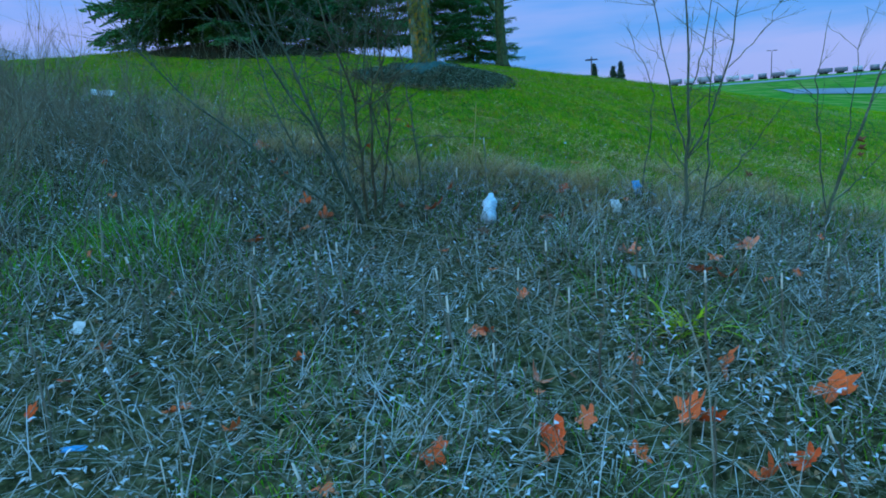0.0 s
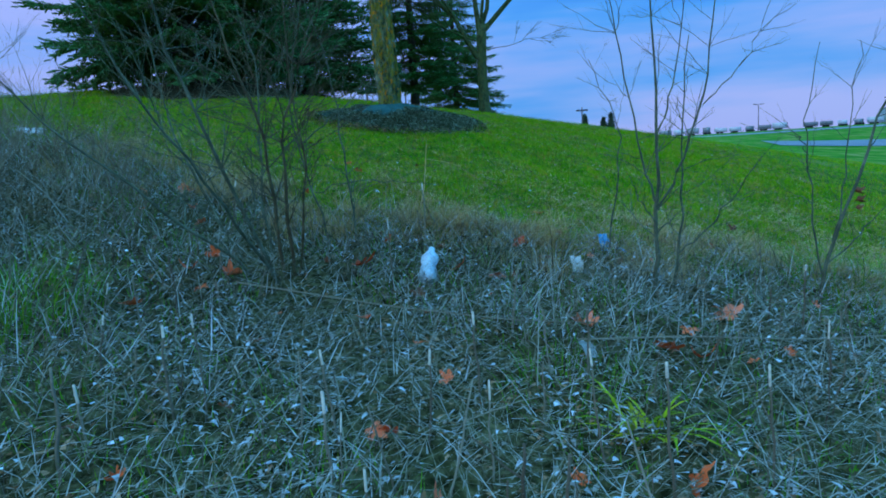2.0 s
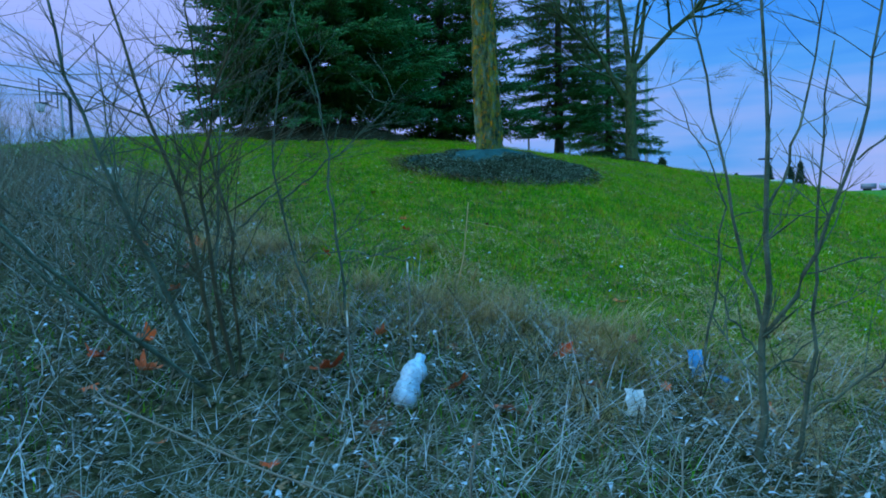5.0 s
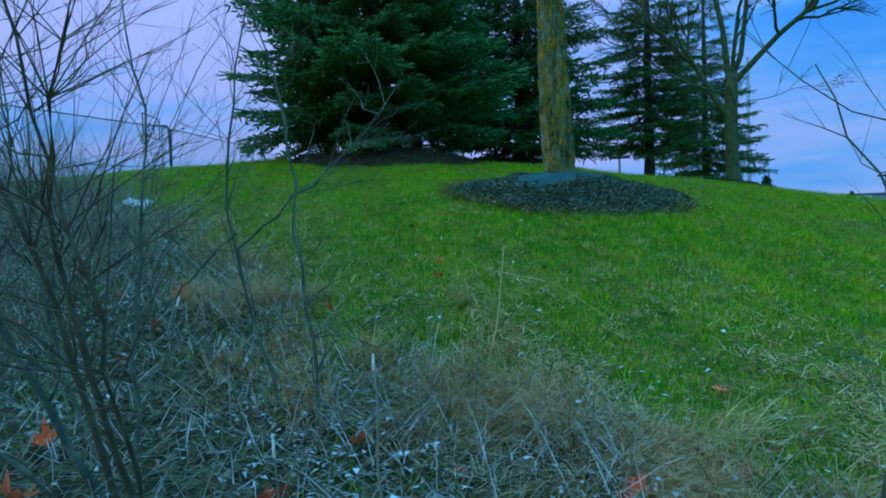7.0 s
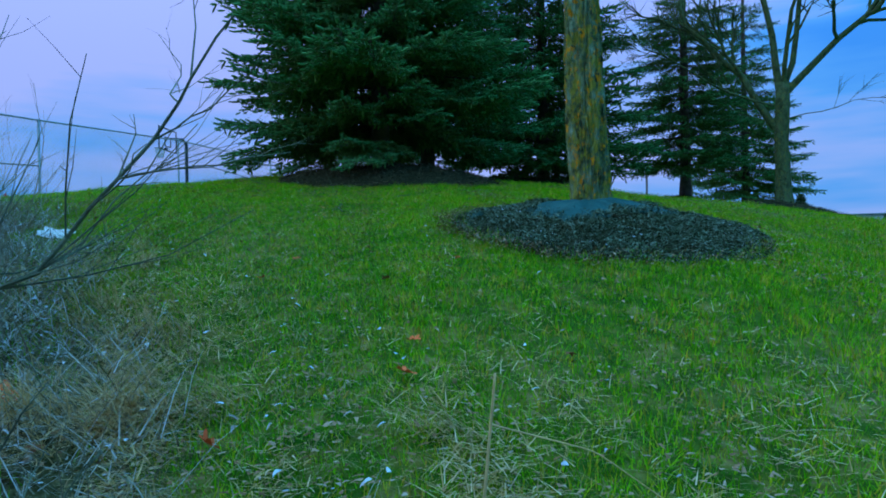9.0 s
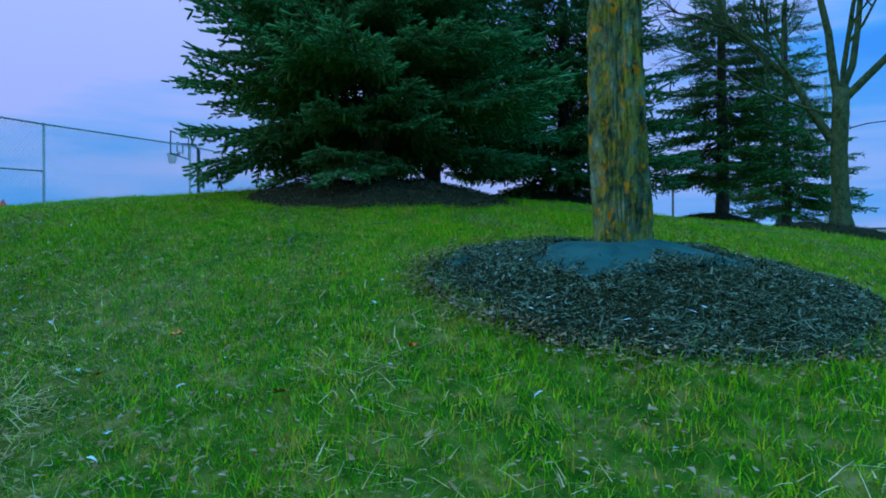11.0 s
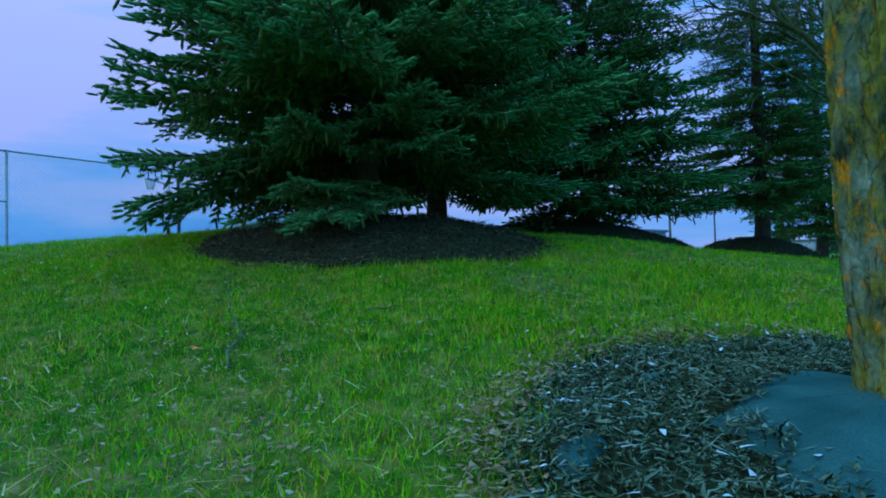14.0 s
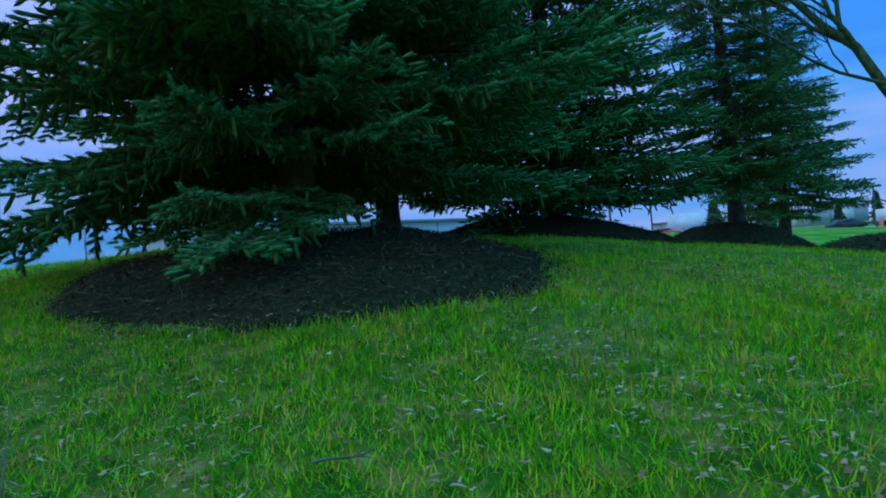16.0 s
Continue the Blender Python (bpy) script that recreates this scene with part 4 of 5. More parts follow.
def bough_mesh(length, twigs, needles, size, wide, droop, seed, pitch, sides):
    """A layered spray of a spruce bough along +x: stem, side twigs, plump shoots in its plane and old shoots hanging
    below, whose colour also carries the inner shade.
    """
    global rng
    keep_rng, rng = rng, np.random.default_rng(seed)
    wood, need, old = Build(), Build(), Build()
    n = 9
    t = np.linspace(0, 1, n)
    stem = np.stack([t * length, 0.03 * np.sin(4 * t + seed) * length, -droop * length * t ** 1.4 + 0.30 * length * np.clip(t - 0.6, 0, 1) ** 1.3], -1)
    wood.tube(stem[::2], np.linspace(0.016, 0.004, 5), 4)

    def at(f):
        return np.array([np.interp(f, t, stem[:, c]) for c in range(3)])

    for side in (-1, 1):
        for m in range(twigs):
            f = 0.16 + 0.8 * (m + rng.uniform(0.1, 0.9)) / twigs
            p = at(f)
            sl = length * rng.uniform(0.2, 0.42) * (1.12 - f) ** 0.7 + 0.06
            way = np.array([rng.uniform(0.5, 0.95), side * rng.uniform(0.45, 0.95), rng.uniform(-0.28, 0.02)])
            way /= np.linalg.norm(way)
            tip = p + way * sl + np.array([0, 0, -0.08 * sl])
            wood.tube(np.stack([p, tip]), [0.005, 0.002], 3)
            step = max(2, int(sl / pitch))
            for s in range(step):
                g = (s + 0.75) / step
                q = p + (tip - p) * g
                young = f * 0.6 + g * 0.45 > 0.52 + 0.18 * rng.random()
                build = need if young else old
                last = s == step - 1
                reach = pitch * rng.uniform(0.95, 1.4)
                if last:
                    shoot(build, q, way + np.array([0.2, 0, 0.22]), reach, needles, size, wide, sides)
                else:
                    for turn in (-1, 1):
                        d = way * rng.uniform(0.6, 1.0) + turn * np.array([-way[1], way[0], 0]) * rng.uniform(0.5, 0.95) + np.array([0, 0, rng.uniform(-0.05, 0.28)])
                        shoot(build, q, d, reach * 0.9, needles, size, wide, sides)
                if rng.random() < 0.5 * (1.15 - f):
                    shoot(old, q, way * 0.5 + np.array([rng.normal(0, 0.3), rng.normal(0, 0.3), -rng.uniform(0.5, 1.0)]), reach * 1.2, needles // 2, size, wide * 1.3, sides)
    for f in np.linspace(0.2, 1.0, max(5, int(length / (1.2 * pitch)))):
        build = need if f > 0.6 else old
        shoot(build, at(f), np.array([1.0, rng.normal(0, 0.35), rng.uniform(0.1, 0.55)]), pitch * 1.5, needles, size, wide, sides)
    rng = keep_rng
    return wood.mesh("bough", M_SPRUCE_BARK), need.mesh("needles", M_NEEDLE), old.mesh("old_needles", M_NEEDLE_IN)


NEAR_BOUGHS = [bough_mesh(2.0, 18, 24, 0.030, 0.0046, 0.08 + 0.06 * (s % 3), 40 + s, 0.072, 4) for s in range(6)]
FAR_BOUGHS = [bough_mesh(2.0, 12, 6, 0.036, 0.012, 0.12 + 0.06 * (s % 3), 60 + s, 0.11, 3) for s in range(5)]


def spruce(x, y, base, height, reach, low, kinds, tiers, label, fine=True, skirts=()):
    """A spruce: a straight trunk and tiers of separate drooping boughs that share a few meshes."""
    ob = thing("spruce_tree", Matrix.Translation((x, y, base)), label, "spruce", "blue spruces on the crest")
    b = Build()
    b.tube([(0, 0, -0.25), (0, 0, 0.0), (0.01, 0, 0.4), (0, 0.01, height * 0.5), (0, 0, height)], [0.15, 0.13, 0.11, 0.06, 0.01], 14)
    part("trunk", b, M_SPRUCE_BARK, ob)
    z, count, turn = low, 0, rng.uniform(0, 6)
    spots = []
    while z < height - 0.4:
        f = (z - low) / (height - low)
        r = reach * (1 - f) ** 0.85 * (0.86 if z < low + 0.25 else 1.0)
        k = max(4, int(tiers * (0.5 + 0.5 * (1 - f))))
        for m in range(k):
            turn += 2 * np.pi / k
            spots.append((z + rng.uniform(-0.1, 0.1), turn + rng.normal(0, 0.18), max(0.3, r * rng.uniform(0.82, 1.1)), rng.normal(0, 4) + 14 * f))
        turn += 2.4
        z += (0.27 if z < low + 2.4 else 0.6) if fine else (0.25 if z < low + 2.8 else 0.5)
    spots += list(skirts)
    for z, a, r, tilt in spots:
        pool = kinds if z < 3.4 else FAR_BOUGHS
        wood, need, old = pool[count % len(pool)]
        count += 1
        r = r / 2.0
        bough = part("bough", wood, None, ob)
        bough.matrix_basis = pose(0, 0, z, 0, -tilt, math.degrees(a)) @ pose(0, 0, 0, rng.normal(0, 7), 0, 0) @ Matrix.Diagonal((r, r * rng.uniform(0.85, 1.1), r * rng.uniform(0.8, 1.15), 1))
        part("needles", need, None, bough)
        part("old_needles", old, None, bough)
    return ob


spruce(-3.42, 9.95, 2.02, 8.8, 1.92, 0.72, NEAR_BOUGHS, 12, "large blue spruce with drooping dense boughs over a mulch mound", skirts=((0.42, -1.13, 1.5, -10), (0.42, -1.3, 1.35, -8), (0.95, -2.45, 1.9, -20), (0.95, -2.65, 1.95, -17), (0.95, 3.2, 1.9, -8), (0.7, 2.75, 2.3, -8), (1.0, 2.6, 2.35, -8), (1.35, 2.8, 2.25, -6), (1.7, 2.6, 2.1, -4)))
spruce(-3.95, 12.2, 2.2, 8.5, 1.7, 0.5, FAR_BOUGHS, 11, "blue spruce standing close behind the largest one", fine=False)
spruce(-2.75, 14.4, 2.15, 8.5, 2.0, 0.45, FAR_BOUGHS, 13, "blue spruce on its own mulch mound", fine=False)
spruce(-0.62, 17.3, 2.1, 8.0, 1.5, 0.7, FAR_BOUGHS, 12, "distant blue spruce with a bare lower trunk", fine=False)
spruce(0.45, 21.2, 1.7, 7.5, 1.6, 0.7, FAR_BOUGHS, 11, "distant blue spruce beside another spruce", fine=False)


# ---- saplings and shrubs of the brush ----
def stem_part(owner, line, r0, r1, twigs, mat, name="stem", twig_len=0.22, lift=0.5, sides=7, dense=1.0):
    """One stem with its own side twigs, as a part."""
    b = Build()
    line = np.asarray(line, float)
    t = np.linspace(0, len(line) - 1, 14)
    pts = np.stack([np.interp(t, np.arange(len(line)), line[:, c]) for c in range(3)], -1)
    for _ in range(2):
        pts[1:-1] = (pts[:-2] + 2 * pts[1:-1] + pts[2:]) / 4
    pts[1:-1] += rng.normal(0, 0.006, (12, 3))
    r0, r1 = r0 * 0.66, r1 * 0.6
    b.tube(pts, np.linspace(r0, r1, 14) * (1 + 0.12 * rng.random(14)), sides)
    main = pts[-1] - pts[0]
    main /= np.linalg.norm(main)
    for _ in range(int(twigs * dense)):
        f = rng.uniform(0.3, 1.0)
        k = int(f * 12)
        d = main * 0.5 + rng.normal(0, 0.62, 3)
        d[2] = abs(d[2]) * 0.6 + lift * rng.random()
        twig_spray(b, pts[k], d, twig_len * rng.uniform(0.6, 1.5), max(0.0014, (r0 + (r1 - r0) * f) * 0.45), 2 if rng.random() < 0.4 else 1, 5, (2, 5), 0.55, 0.2, 0.03)
    ob = part(name, b, mat, owner)
    return ob


def local(pts, o):
    return [tuple(np.array(p) - np.array(o)) for p in pts]


o = (1.28, 3.25, lz(1.28, 3.25))
sap = thing("sapling", Matrix.Translation(o), "leafless young sapling with upright forked branches", "sapling")
for pts, r0, r1, tw in (
    ([(1.28, 3.25, 0.08), (1.29, 3.25, 0.3), (1.30, 3.25, 0.58), (1.295, 3.25, 0.9), (1.29, 3.26, 1.25), (1.26, 3.26, 1.75)], 0.017, 0.004, 9),
    ([(1.30, 3.25, 0.58), (1.38, 3.23, 0.72), (1.47, 3.22, 0.98), (1.53, 3.24, 1.3), (1.56, 3.25, 1.7)], 0.009, 0.003, 9),
    ([(1.30, 3.25, 0.56), (1.24, 3.26, 0.72), (1.20, 3.28, 1.0), (1.13, 3.28, 1.32), (1.08, 3.28, 1.6)], 0.008, 0.003, 8),
    ([(1.48, 3.22, 1.0), (1.6, 3.22, 1.1), (1.71, 3.23, 1.26), (1.8, 3.24, 1.5)], 0.004, 0.0015, 4),
    ([(1.29, 3.25, 0.88), (1.36, 3.27, 1.05), (1.41, 3.28, 1.3), (1.42, 3.28, 1.65)], 0.006, 0.002, 5),
    ([(1.29, 3.25, 0.5), (1.22, 3.24, 0.6), (1.16, 3.2, 0.72)], 0.005, 0.002, 2),
    ([(1.36, 3.28, 0.06), (1.38, 3.28, 0.3), (1.42, 3.29, 0.55), (1.42, 3.3, 0.9), (1.45, 3.3, 1.3)], 0.011, 0.003, 5),
    ([(1.40, 3.28, 0.36), (1.52, 3.25, 0.48), (1.66, 3.22, 0.66), (1.72, 3.2, 0.78)], 0.006, 0.002, 6),
    ([(1.2, 3.8, 0.24), (1.22, 3.78, 0.5), (1.27, 3.75, 0.87), (1.21, 3.72, 1.05), (1.1, 3.7, 1.28)], 0.007, 0.002, 7),
):
    stem_part(sap, local(pts, o), r0, r1, tw, M_BARK, twig_len=0.2, dense=1.5)

o = (2.1, 3.4, lz(2.1, 3.4))
sap = thing("sapling", Matrix.Translation(o), "thin leafless sapling leaning at the lawn's edge", "sapling")
for pts, r0, r1, tw in (
    ([(2.08, 3.4, 0.06), (2.12, 3.4, 0.3), (2.25, 3.4, 0.66), (2.38, 3.4, 1.0), (2.52, 3.4, 1.35), (2.6, 3.38, 1.7)], 0.0135, 0.004, 6),
    ([(2.1, 3.4, 0.2), (2.06, 3.42, 0.45), (2.03, 3.42, 0.76), (2.0, 3.4, 0.95), (2.06, 3.4, 1.25)], 0.007, 0.002, 5),
    ([(2.14, 3.4, 0.35), (2.2, 3.42, 0.6), (2.22, 3.42, 0.95), (2.25, 3.42, 1.25)], 0.006, 0.002, 6),
    ([(2.03, 3.42, 0.76), (1.98, 3.4, 0.82), (1.9, 3.38, 0.92)], 0.004, 0.0015, 2),
    ([(2.12, 3.4, 0.25), (2.3, 3.38, 0.42), (2.45, 3.36, 0.62)], 0.006, 0.002, 3),
):
    stem_part(sap, local(pts, o), r0, r1, tw, M_BARK, twig_len=0.18)

o = (-0.45, 3.4, lz(-0.45, 3.4))
shrub = thing("shrub", Matrix.Translation(o), "leafless many-stemmed shrub with dense tangled twigs", "shrub")
for pts, r0, r1, tw, mat in (
    ([(-0.44, 3.42, 0.25), (-0.52, 3.3, 0.55), (-0.60, 3.2, 0.88), (-0.70, 3.12, 1.2), (-0.78, 3.1, 1.55), (-0.85, 3.1, 1.9)], 0.016, 0.004, 13, M_BARK),
    ([(-0.40, 3.42, 0.25), (-0.42, 3.3, 0.6), (-0.38, 3.15, 1.05), (-0.5, 3.1, 1.4), (-0.6, 3.05, 1.8)], 0.014, 0.004, 15, M_RED_BARK),
    ([(-0.38, 3.42, 0.25), (-0.36, 3.3, 0.6), (-0.32, 3.15, 1.02), (-0.15, 3.1, 1.3), (-0.02, 3.05, 1.7)], 0.013, 0.004, 15, M_RED_BARK),
    ([(-0.36, 3.45, 0.25), (-0.30, 3.3, 0.55), (-0.22, 3.2, 0.85), (-0.25, 3.1, 1.2), (-0.2, 3.0, 1.6)], 0.011, 0.003, 12, M_RED_BARK),
    ([(-0.46, 3.4, 0.25), (-0.7, 3.2, 0.55), (-0.95, 3.0, 0.85), (-1.25, 2.9, 1.15), (-1.45, 2.85, 1.5)], 0.011, 0.003, 10, M_BARK),
    ([(-0.42, 3.38, 0.25), (-0.45, 3.0, 0.55), (-0.5, 2.7, 0.85), (-0.62, 2.5, 1.15), (-0.72, 2.4, 1.5)], 0.011, 0.003, 9, M_BARK),
    ([(-0.6, 3.5, 0.3), (-0.8, 3.5, 0.7), (-0.95, 3.5, 1.1), (-1.0, 3.5, 1.6)], 0.010, 0.003, 9, M_BARK),
    ([(-0.5, 3.5, 0.3), (-0.55, 3.55, 0.8), (-0.5, 3.6, 1.2), (-0.6, 3.6, 1.7)], 0.010, 0.003, 9, M_BARK),
):
    stem_part(shrub, local(pts, o), r0, r1, tw, mat, twig_len=0.34, dense=2.4)

o = (-0.24, 3.9, lz(-0.24, 3.9))
shrub = thing("shrub", Matrix.Translation(o), "slender two-stemmed leafless shrub beside the lawn", "shrub")
for pts, r0, r1, tw in (
    ([(-0.24, 3.88, 0.35), (-0.31, 3.84, 0.5), (-0.38, 3.8, 0.85), (-0.44, 3.8, 1.18), (-0.38, 3.8, 1.4), (-0.3, 3.8, 1.75)], 0.010, 0.003, 9),
    ([(-0.14, 3.84, 0.35), (-0.14, 3.82, 0.55), (-0.16, 3.8, 0.8), (-0.18, 3.8, 1.1), (-0.22, 3.8, 1.4), (-0.32, 3.8, 1.75)], 0.010, 0.003, 8),
    ([(-0.4, 3.8, 0.95), (-0.2, 3.85, 1.1), (0.0, 3.9, 1.28), (0.12, 3.92, 1.42)], 0.006, 0.002, 6),
    ([(-0.34, 3.82, 0.7), (-0.1, 3.7, 0.76), (0.15, 3.6, 0.74), (0.3, 3.55, 0.72)], 0.004, 0.002, 1),
    ([(-0.40, 3.8, 1.0), (-0.55, 3.75, 0.85), (-0.75, 3.7, 0.7)], 0.006, 0.003, 2),
):
    stem_part(shrub, local(pts, o), r0, r1, tw, M_BARK, twig_len=0.24, dense=2.2)

# tangled thicket of dead weeds
def weed_mesh(seed):
    global rng
    keep_rng, rng = rng, np.random.default_rng(seed)
    b = Build()
    for _ in range(7):
        d = np.array([rng.normal(0, 0.42), rng.normal(0, 0.42), 1.0])
        twig_spray(b, (rng.normal(0, 0.07), rng.normal(0, 0.07), -0.02), d, rng.uniform(0.4, 0.85), rng.uniform(0.0022, 0.0042), 2, 3, (3, 5), 0.55, 0.25, 0.03)
    rng = keep_rng
    return b.mesh("dead_weed", M_TWIG)


WEEDS = [weed_mesh(90 + s) for s in range(6)]
count = 0
for x, y in zip(*scatter(420, -5.2, -1.15, 2.6, 7.2)):
    edge = float(brush_edge(x))
    if y > edge - 0.12 or (y < 3.3 and x > -1.9) or count >= 135 or (abs(x + 3.0) < 0.4 and 5.0 < y):
        continue
    s = rng.uniform(0.6, 1.15) * (1.0 if x < -1.6 else 0.7)
    solid("dead_weed", WEEDS[count % 6], None, "brown dead weed with tangled fine branches", "dead weed", "thicket of dead weeds", m=pose(x, y, lz(x, y), rng.normal(0, 5), rng.normal(0, 5), rng.uniform(0, 360)) @ Matrix.Diagonal((s, s, s, 1)))
    count += 1
for x, y in zip(*scatter(20, -1.6, 3.0, 1.2, 4.0)):
    if y > float(brush_edge(x)) - 0.05 or abs(x - 0.7) < 0.4 and y < 2.4:
        continue
    s = rng.uniform(0.25, 0.5)
    solid("dead_weed", WEEDS[count % 6], None, "low dead weed with thin brown branches", "dead weed", "low dead weeds in the thatch", m=pose(x, y, lz(x, y), rng.normal(0, 8), rng.normal(0, 8), rng.uniform(0, 360)) @ Matrix.Diagonal((s, s, s, 1)))
    count += 1


# single dead stalks, broken off
def stalk(x, y, h, lean, turn, rad, pale):
    ob = thing("dead_stalk", pose(x, y, lz(x, y) - 0.01, 0, lean, turn), "upright dead brown weed stalk with a broken pale end" if pale else "upright dead brown weed stalk", "stalk", "dead stalks in the brush")
    b = Build()
    line = bent((0, 0, 0), (0, 0, h), 7, 0.012)
    b.tube(line, np.linspace(rad, rad * 0.7, 7), 6)
    if rng.random() < 0.35:
        b.tube(bent(line[4], line[4] + np.array([rng.normal(0, 0.07), rng.normal(0, 0.07), 0.1]), 4, 0.02), [rad * 0.6, rad * 0.5, rad * 0.4, rad * 0.3], 4)
    part("stem", b, M_STALK, ob)
    if pale:
        b = Build()
        b.tube([line[-1] - (0, 0, 0.001), line[-1] + (0, 0, rng.uniform(0.015, 0.06))], [rad * 0.95, rad * 0.8], 6)
        part("broken_end", b, M_TIP, ob, "pale split end")


for x, y, h in ((0.93, 1.95, 0.36), (0.62, 1.75, 0.28), (0.55, 1.85, 0.24), (0.5, 1.78, 0.2), (0.07, 1.95, 0.22), (-0.05, 2.1, 0.3), (0.3, 2.2, 0.25), (0.25, 3.5, 0.42), (-0.35, 2.2, 0.3), (-0.42, 2.15, 0.28), (-0.1, 1.35, 0.15), (0.72, 1.5, 0.3), (0.75, 1.42, 0.3), (1.2, 2.0, 0.3), (0.2, 1.7, 0.2), (-1.0, 2.0, 0.3), (-0.6, 1.9, 0.3), (0.65, 2.3, 0.22), (0.48, 2.05, 0.24), (1.5, 2.3, 0.3), (1.75, 2.9, 0.3)):
    stalk(x, y, h, rng.normal(0, 5), rng.uniform(0, 360), rng.uniform(0.0032, 0.0055), rng.random() < 0.6)
for x, y in zip(*scatter(80, -2.2, 2.6, 0.9, 3.9)):
    if y < float(brush_edge(x)) - 0.1 and np.hypot(x - 0.4, y) > 1.0:
        stalk(x, y, rng.uniform(0.12, 0.34), rng.normal(0, 13), rng.uniform(0, 360), rng.uniform(0.002, 0.0045), rng.random() < 0.22)


def cane(pts, r0, r1, mat, name, label):
    """A long dead stem lying across the thatch."""
    b = Build()
    pts = np.asarray(pts, float)
    t = np.linspace(0, len(pts) - 1, 26)
    line = np.stack([np.interp(t, np.arange(len(pts)), pts[:, c]) for c in range(3)], -1)
    line[1:-1] = (line[:-2] + 2 * line[1:-1] + line[2:]) / 4
    b.tube(line, np.linspace(r0, r1, 26) * 0.78, 6)
    solid(name, b, mat, label, "stalk")


cane([(-0.47, 2.88, 0.41), (0.15, 2.75, 0.31), (0.59, 2.71, 0.245), (0.95, 2.72, 0.21)], 0.004, 0.0025, M_STALK, "fallen_cane", "long thin brown stem lying across the thatch")
cane([(0.82, 2.62, 0.185), (1.2, 2.66, 0.165), (1.69, 2.73, 0.105), (2.3, 2.85, 0.07), (2.8, 2.9, 0.03)], 0.0045, 0.0025, M_STALK, "fallen_cane", "long pale stem lying across the thatch")
cane([(-2.6, 4.4, 0.86), (-2.0, 4.42, 0.82), (-1.5, 4.45, 0.78)], 0.004, 0.003, M_STALK, "fallen_cane", "pale straw-coloured stem caught in the weeds")
cane([(-1.15, 1.9, 0.3), (-0.95, 1.65, 0.17), (-0.8, 1.45, 0.09)], 0.004, 0.0025, M_STALK, "fallen_cane", "grey stem lying in the near thatch")
cane([(-0.75, 1.5, 0.12), (-0.3, 1.75, 0.13), (0.1, 1.95, 0.11)], 0.0028, 0.002, M_STALK, "fallen_cane", "straw-coloured stem lying in the thatch")
cane([(0.72, 1.35, 0.0), (0.76, 1.5, 0.16), (0.73, 1.62, 0.33)], 0.004, 0.003, M_STALK, "dead_stalk", "leaning pale broken weed stalk")
cane([(0.15, 4.38, 0.42), (0.21, 4.4, 0.66), (0.24, 4.4, 0.93)], 0.0055, 0.003, M_GOLD, "dry_straw", "tall pale straw standing at the lawn's edge")
cane([(0.23, 4.4, 0.84), (0.4, 4.45, 0.80), (0.6, 4.5, 0.66)], 0.002, 0.001, M_GOLD, "dry_straw", "bent pale straw hanging over the lawn")


# ---- fallen leaves and litter ----
def maple_leaf_mesh(seed, curl):
    """A five-lobed leaf with notched edges, a midrib fold and curled tips."""
    r = np.random.default_rng(seed)
    n = 60
    a = np.linspace(-np.pi, np.pi, n + 1)[:-1]
    lobes = 0.0
    for c, h, w in ((0, 1.0, 0.40), (0.95, 0.9, 0.38), (-0.95, 0.9, 0.38), (1.9, 0.6, 0.40), (-1.9, 0.6, 0.40)):
        lobes = np.maximum(lobes, h * np.exp(-((a - c) / w) ** 2))
    rad = 0.36 + 0.52 * lobes + 0.05 * np.abs(np.sin(11 * a)) * (lobes > 0.25)
    rad *= np.where(np.abs(a) > 2.75, 0.55, 1.0)
    verts = [(0.0, 0.0, 0.0)]
    rows = (0.5, 1.0)
    for f in rows:
        x, y = f * rad * np.cos(a), f * rad * np.sin(a)
        z = curl * (f * rad) ** 2 * (0.6 + 0.5 * np.sin(2 * a + seed)) + 0.10 * np.abs(y) * f + 0.03 * np.sin(9 * a + seed) * f
        verts += list(zip(x, y, z))
    k = np.arange(n)
    tris = np.stack([np.zeros(n, int), 1 + k, 1 + (k + 1) % n], -1)
    quads = np.stack([1 + k, 1 + n + k, 1 + n + (k + 1) % n, 1 + (k + 1) % n], -1)
    return np.array(verts), quads, tris


LEAVES = []
for s in range(7):
    v, q, t = maple_leaf_mesh(s, (0.15, 0.5, 0.9, -0.4, 1.1, 0.3, -0.7)[s])
    LEAVES.append([mesh_of("maple_leaf", v, [q, t], m) for m in (M_LEAF, M_LEAF_BROWN)])
    for me in LEAVES[-1]:
        me.polygons.foreach_set("use_smooth", np.ones(len(me.polygons), dtype=bool))


def leaf(x, y, size, kind=None, brown=False, lift=0.035, tip=22):
    k = rng.integers(0, 7) if kind is None else kind
    s = size / 1.5
    if y > 5.1:
        s, tip, lift = s * 0.8, 10, 0.03
    ob = solid("maple_leaf", LEAVES[k][1 if brown else 0], None, "brown curled maple leaf lying in the dead grass" if brown else "orange-pink fallen maple leaf lying in the dead grass", "leaf", "fallen maple leaves", m=pose(x, y, lz(x, y) + lift, rng.normal(0, tip), rng.normal(0, tip), rng.uniform(0, 360)) @ Matrix.Diagonal((s, s, s, 1)))
    return ob


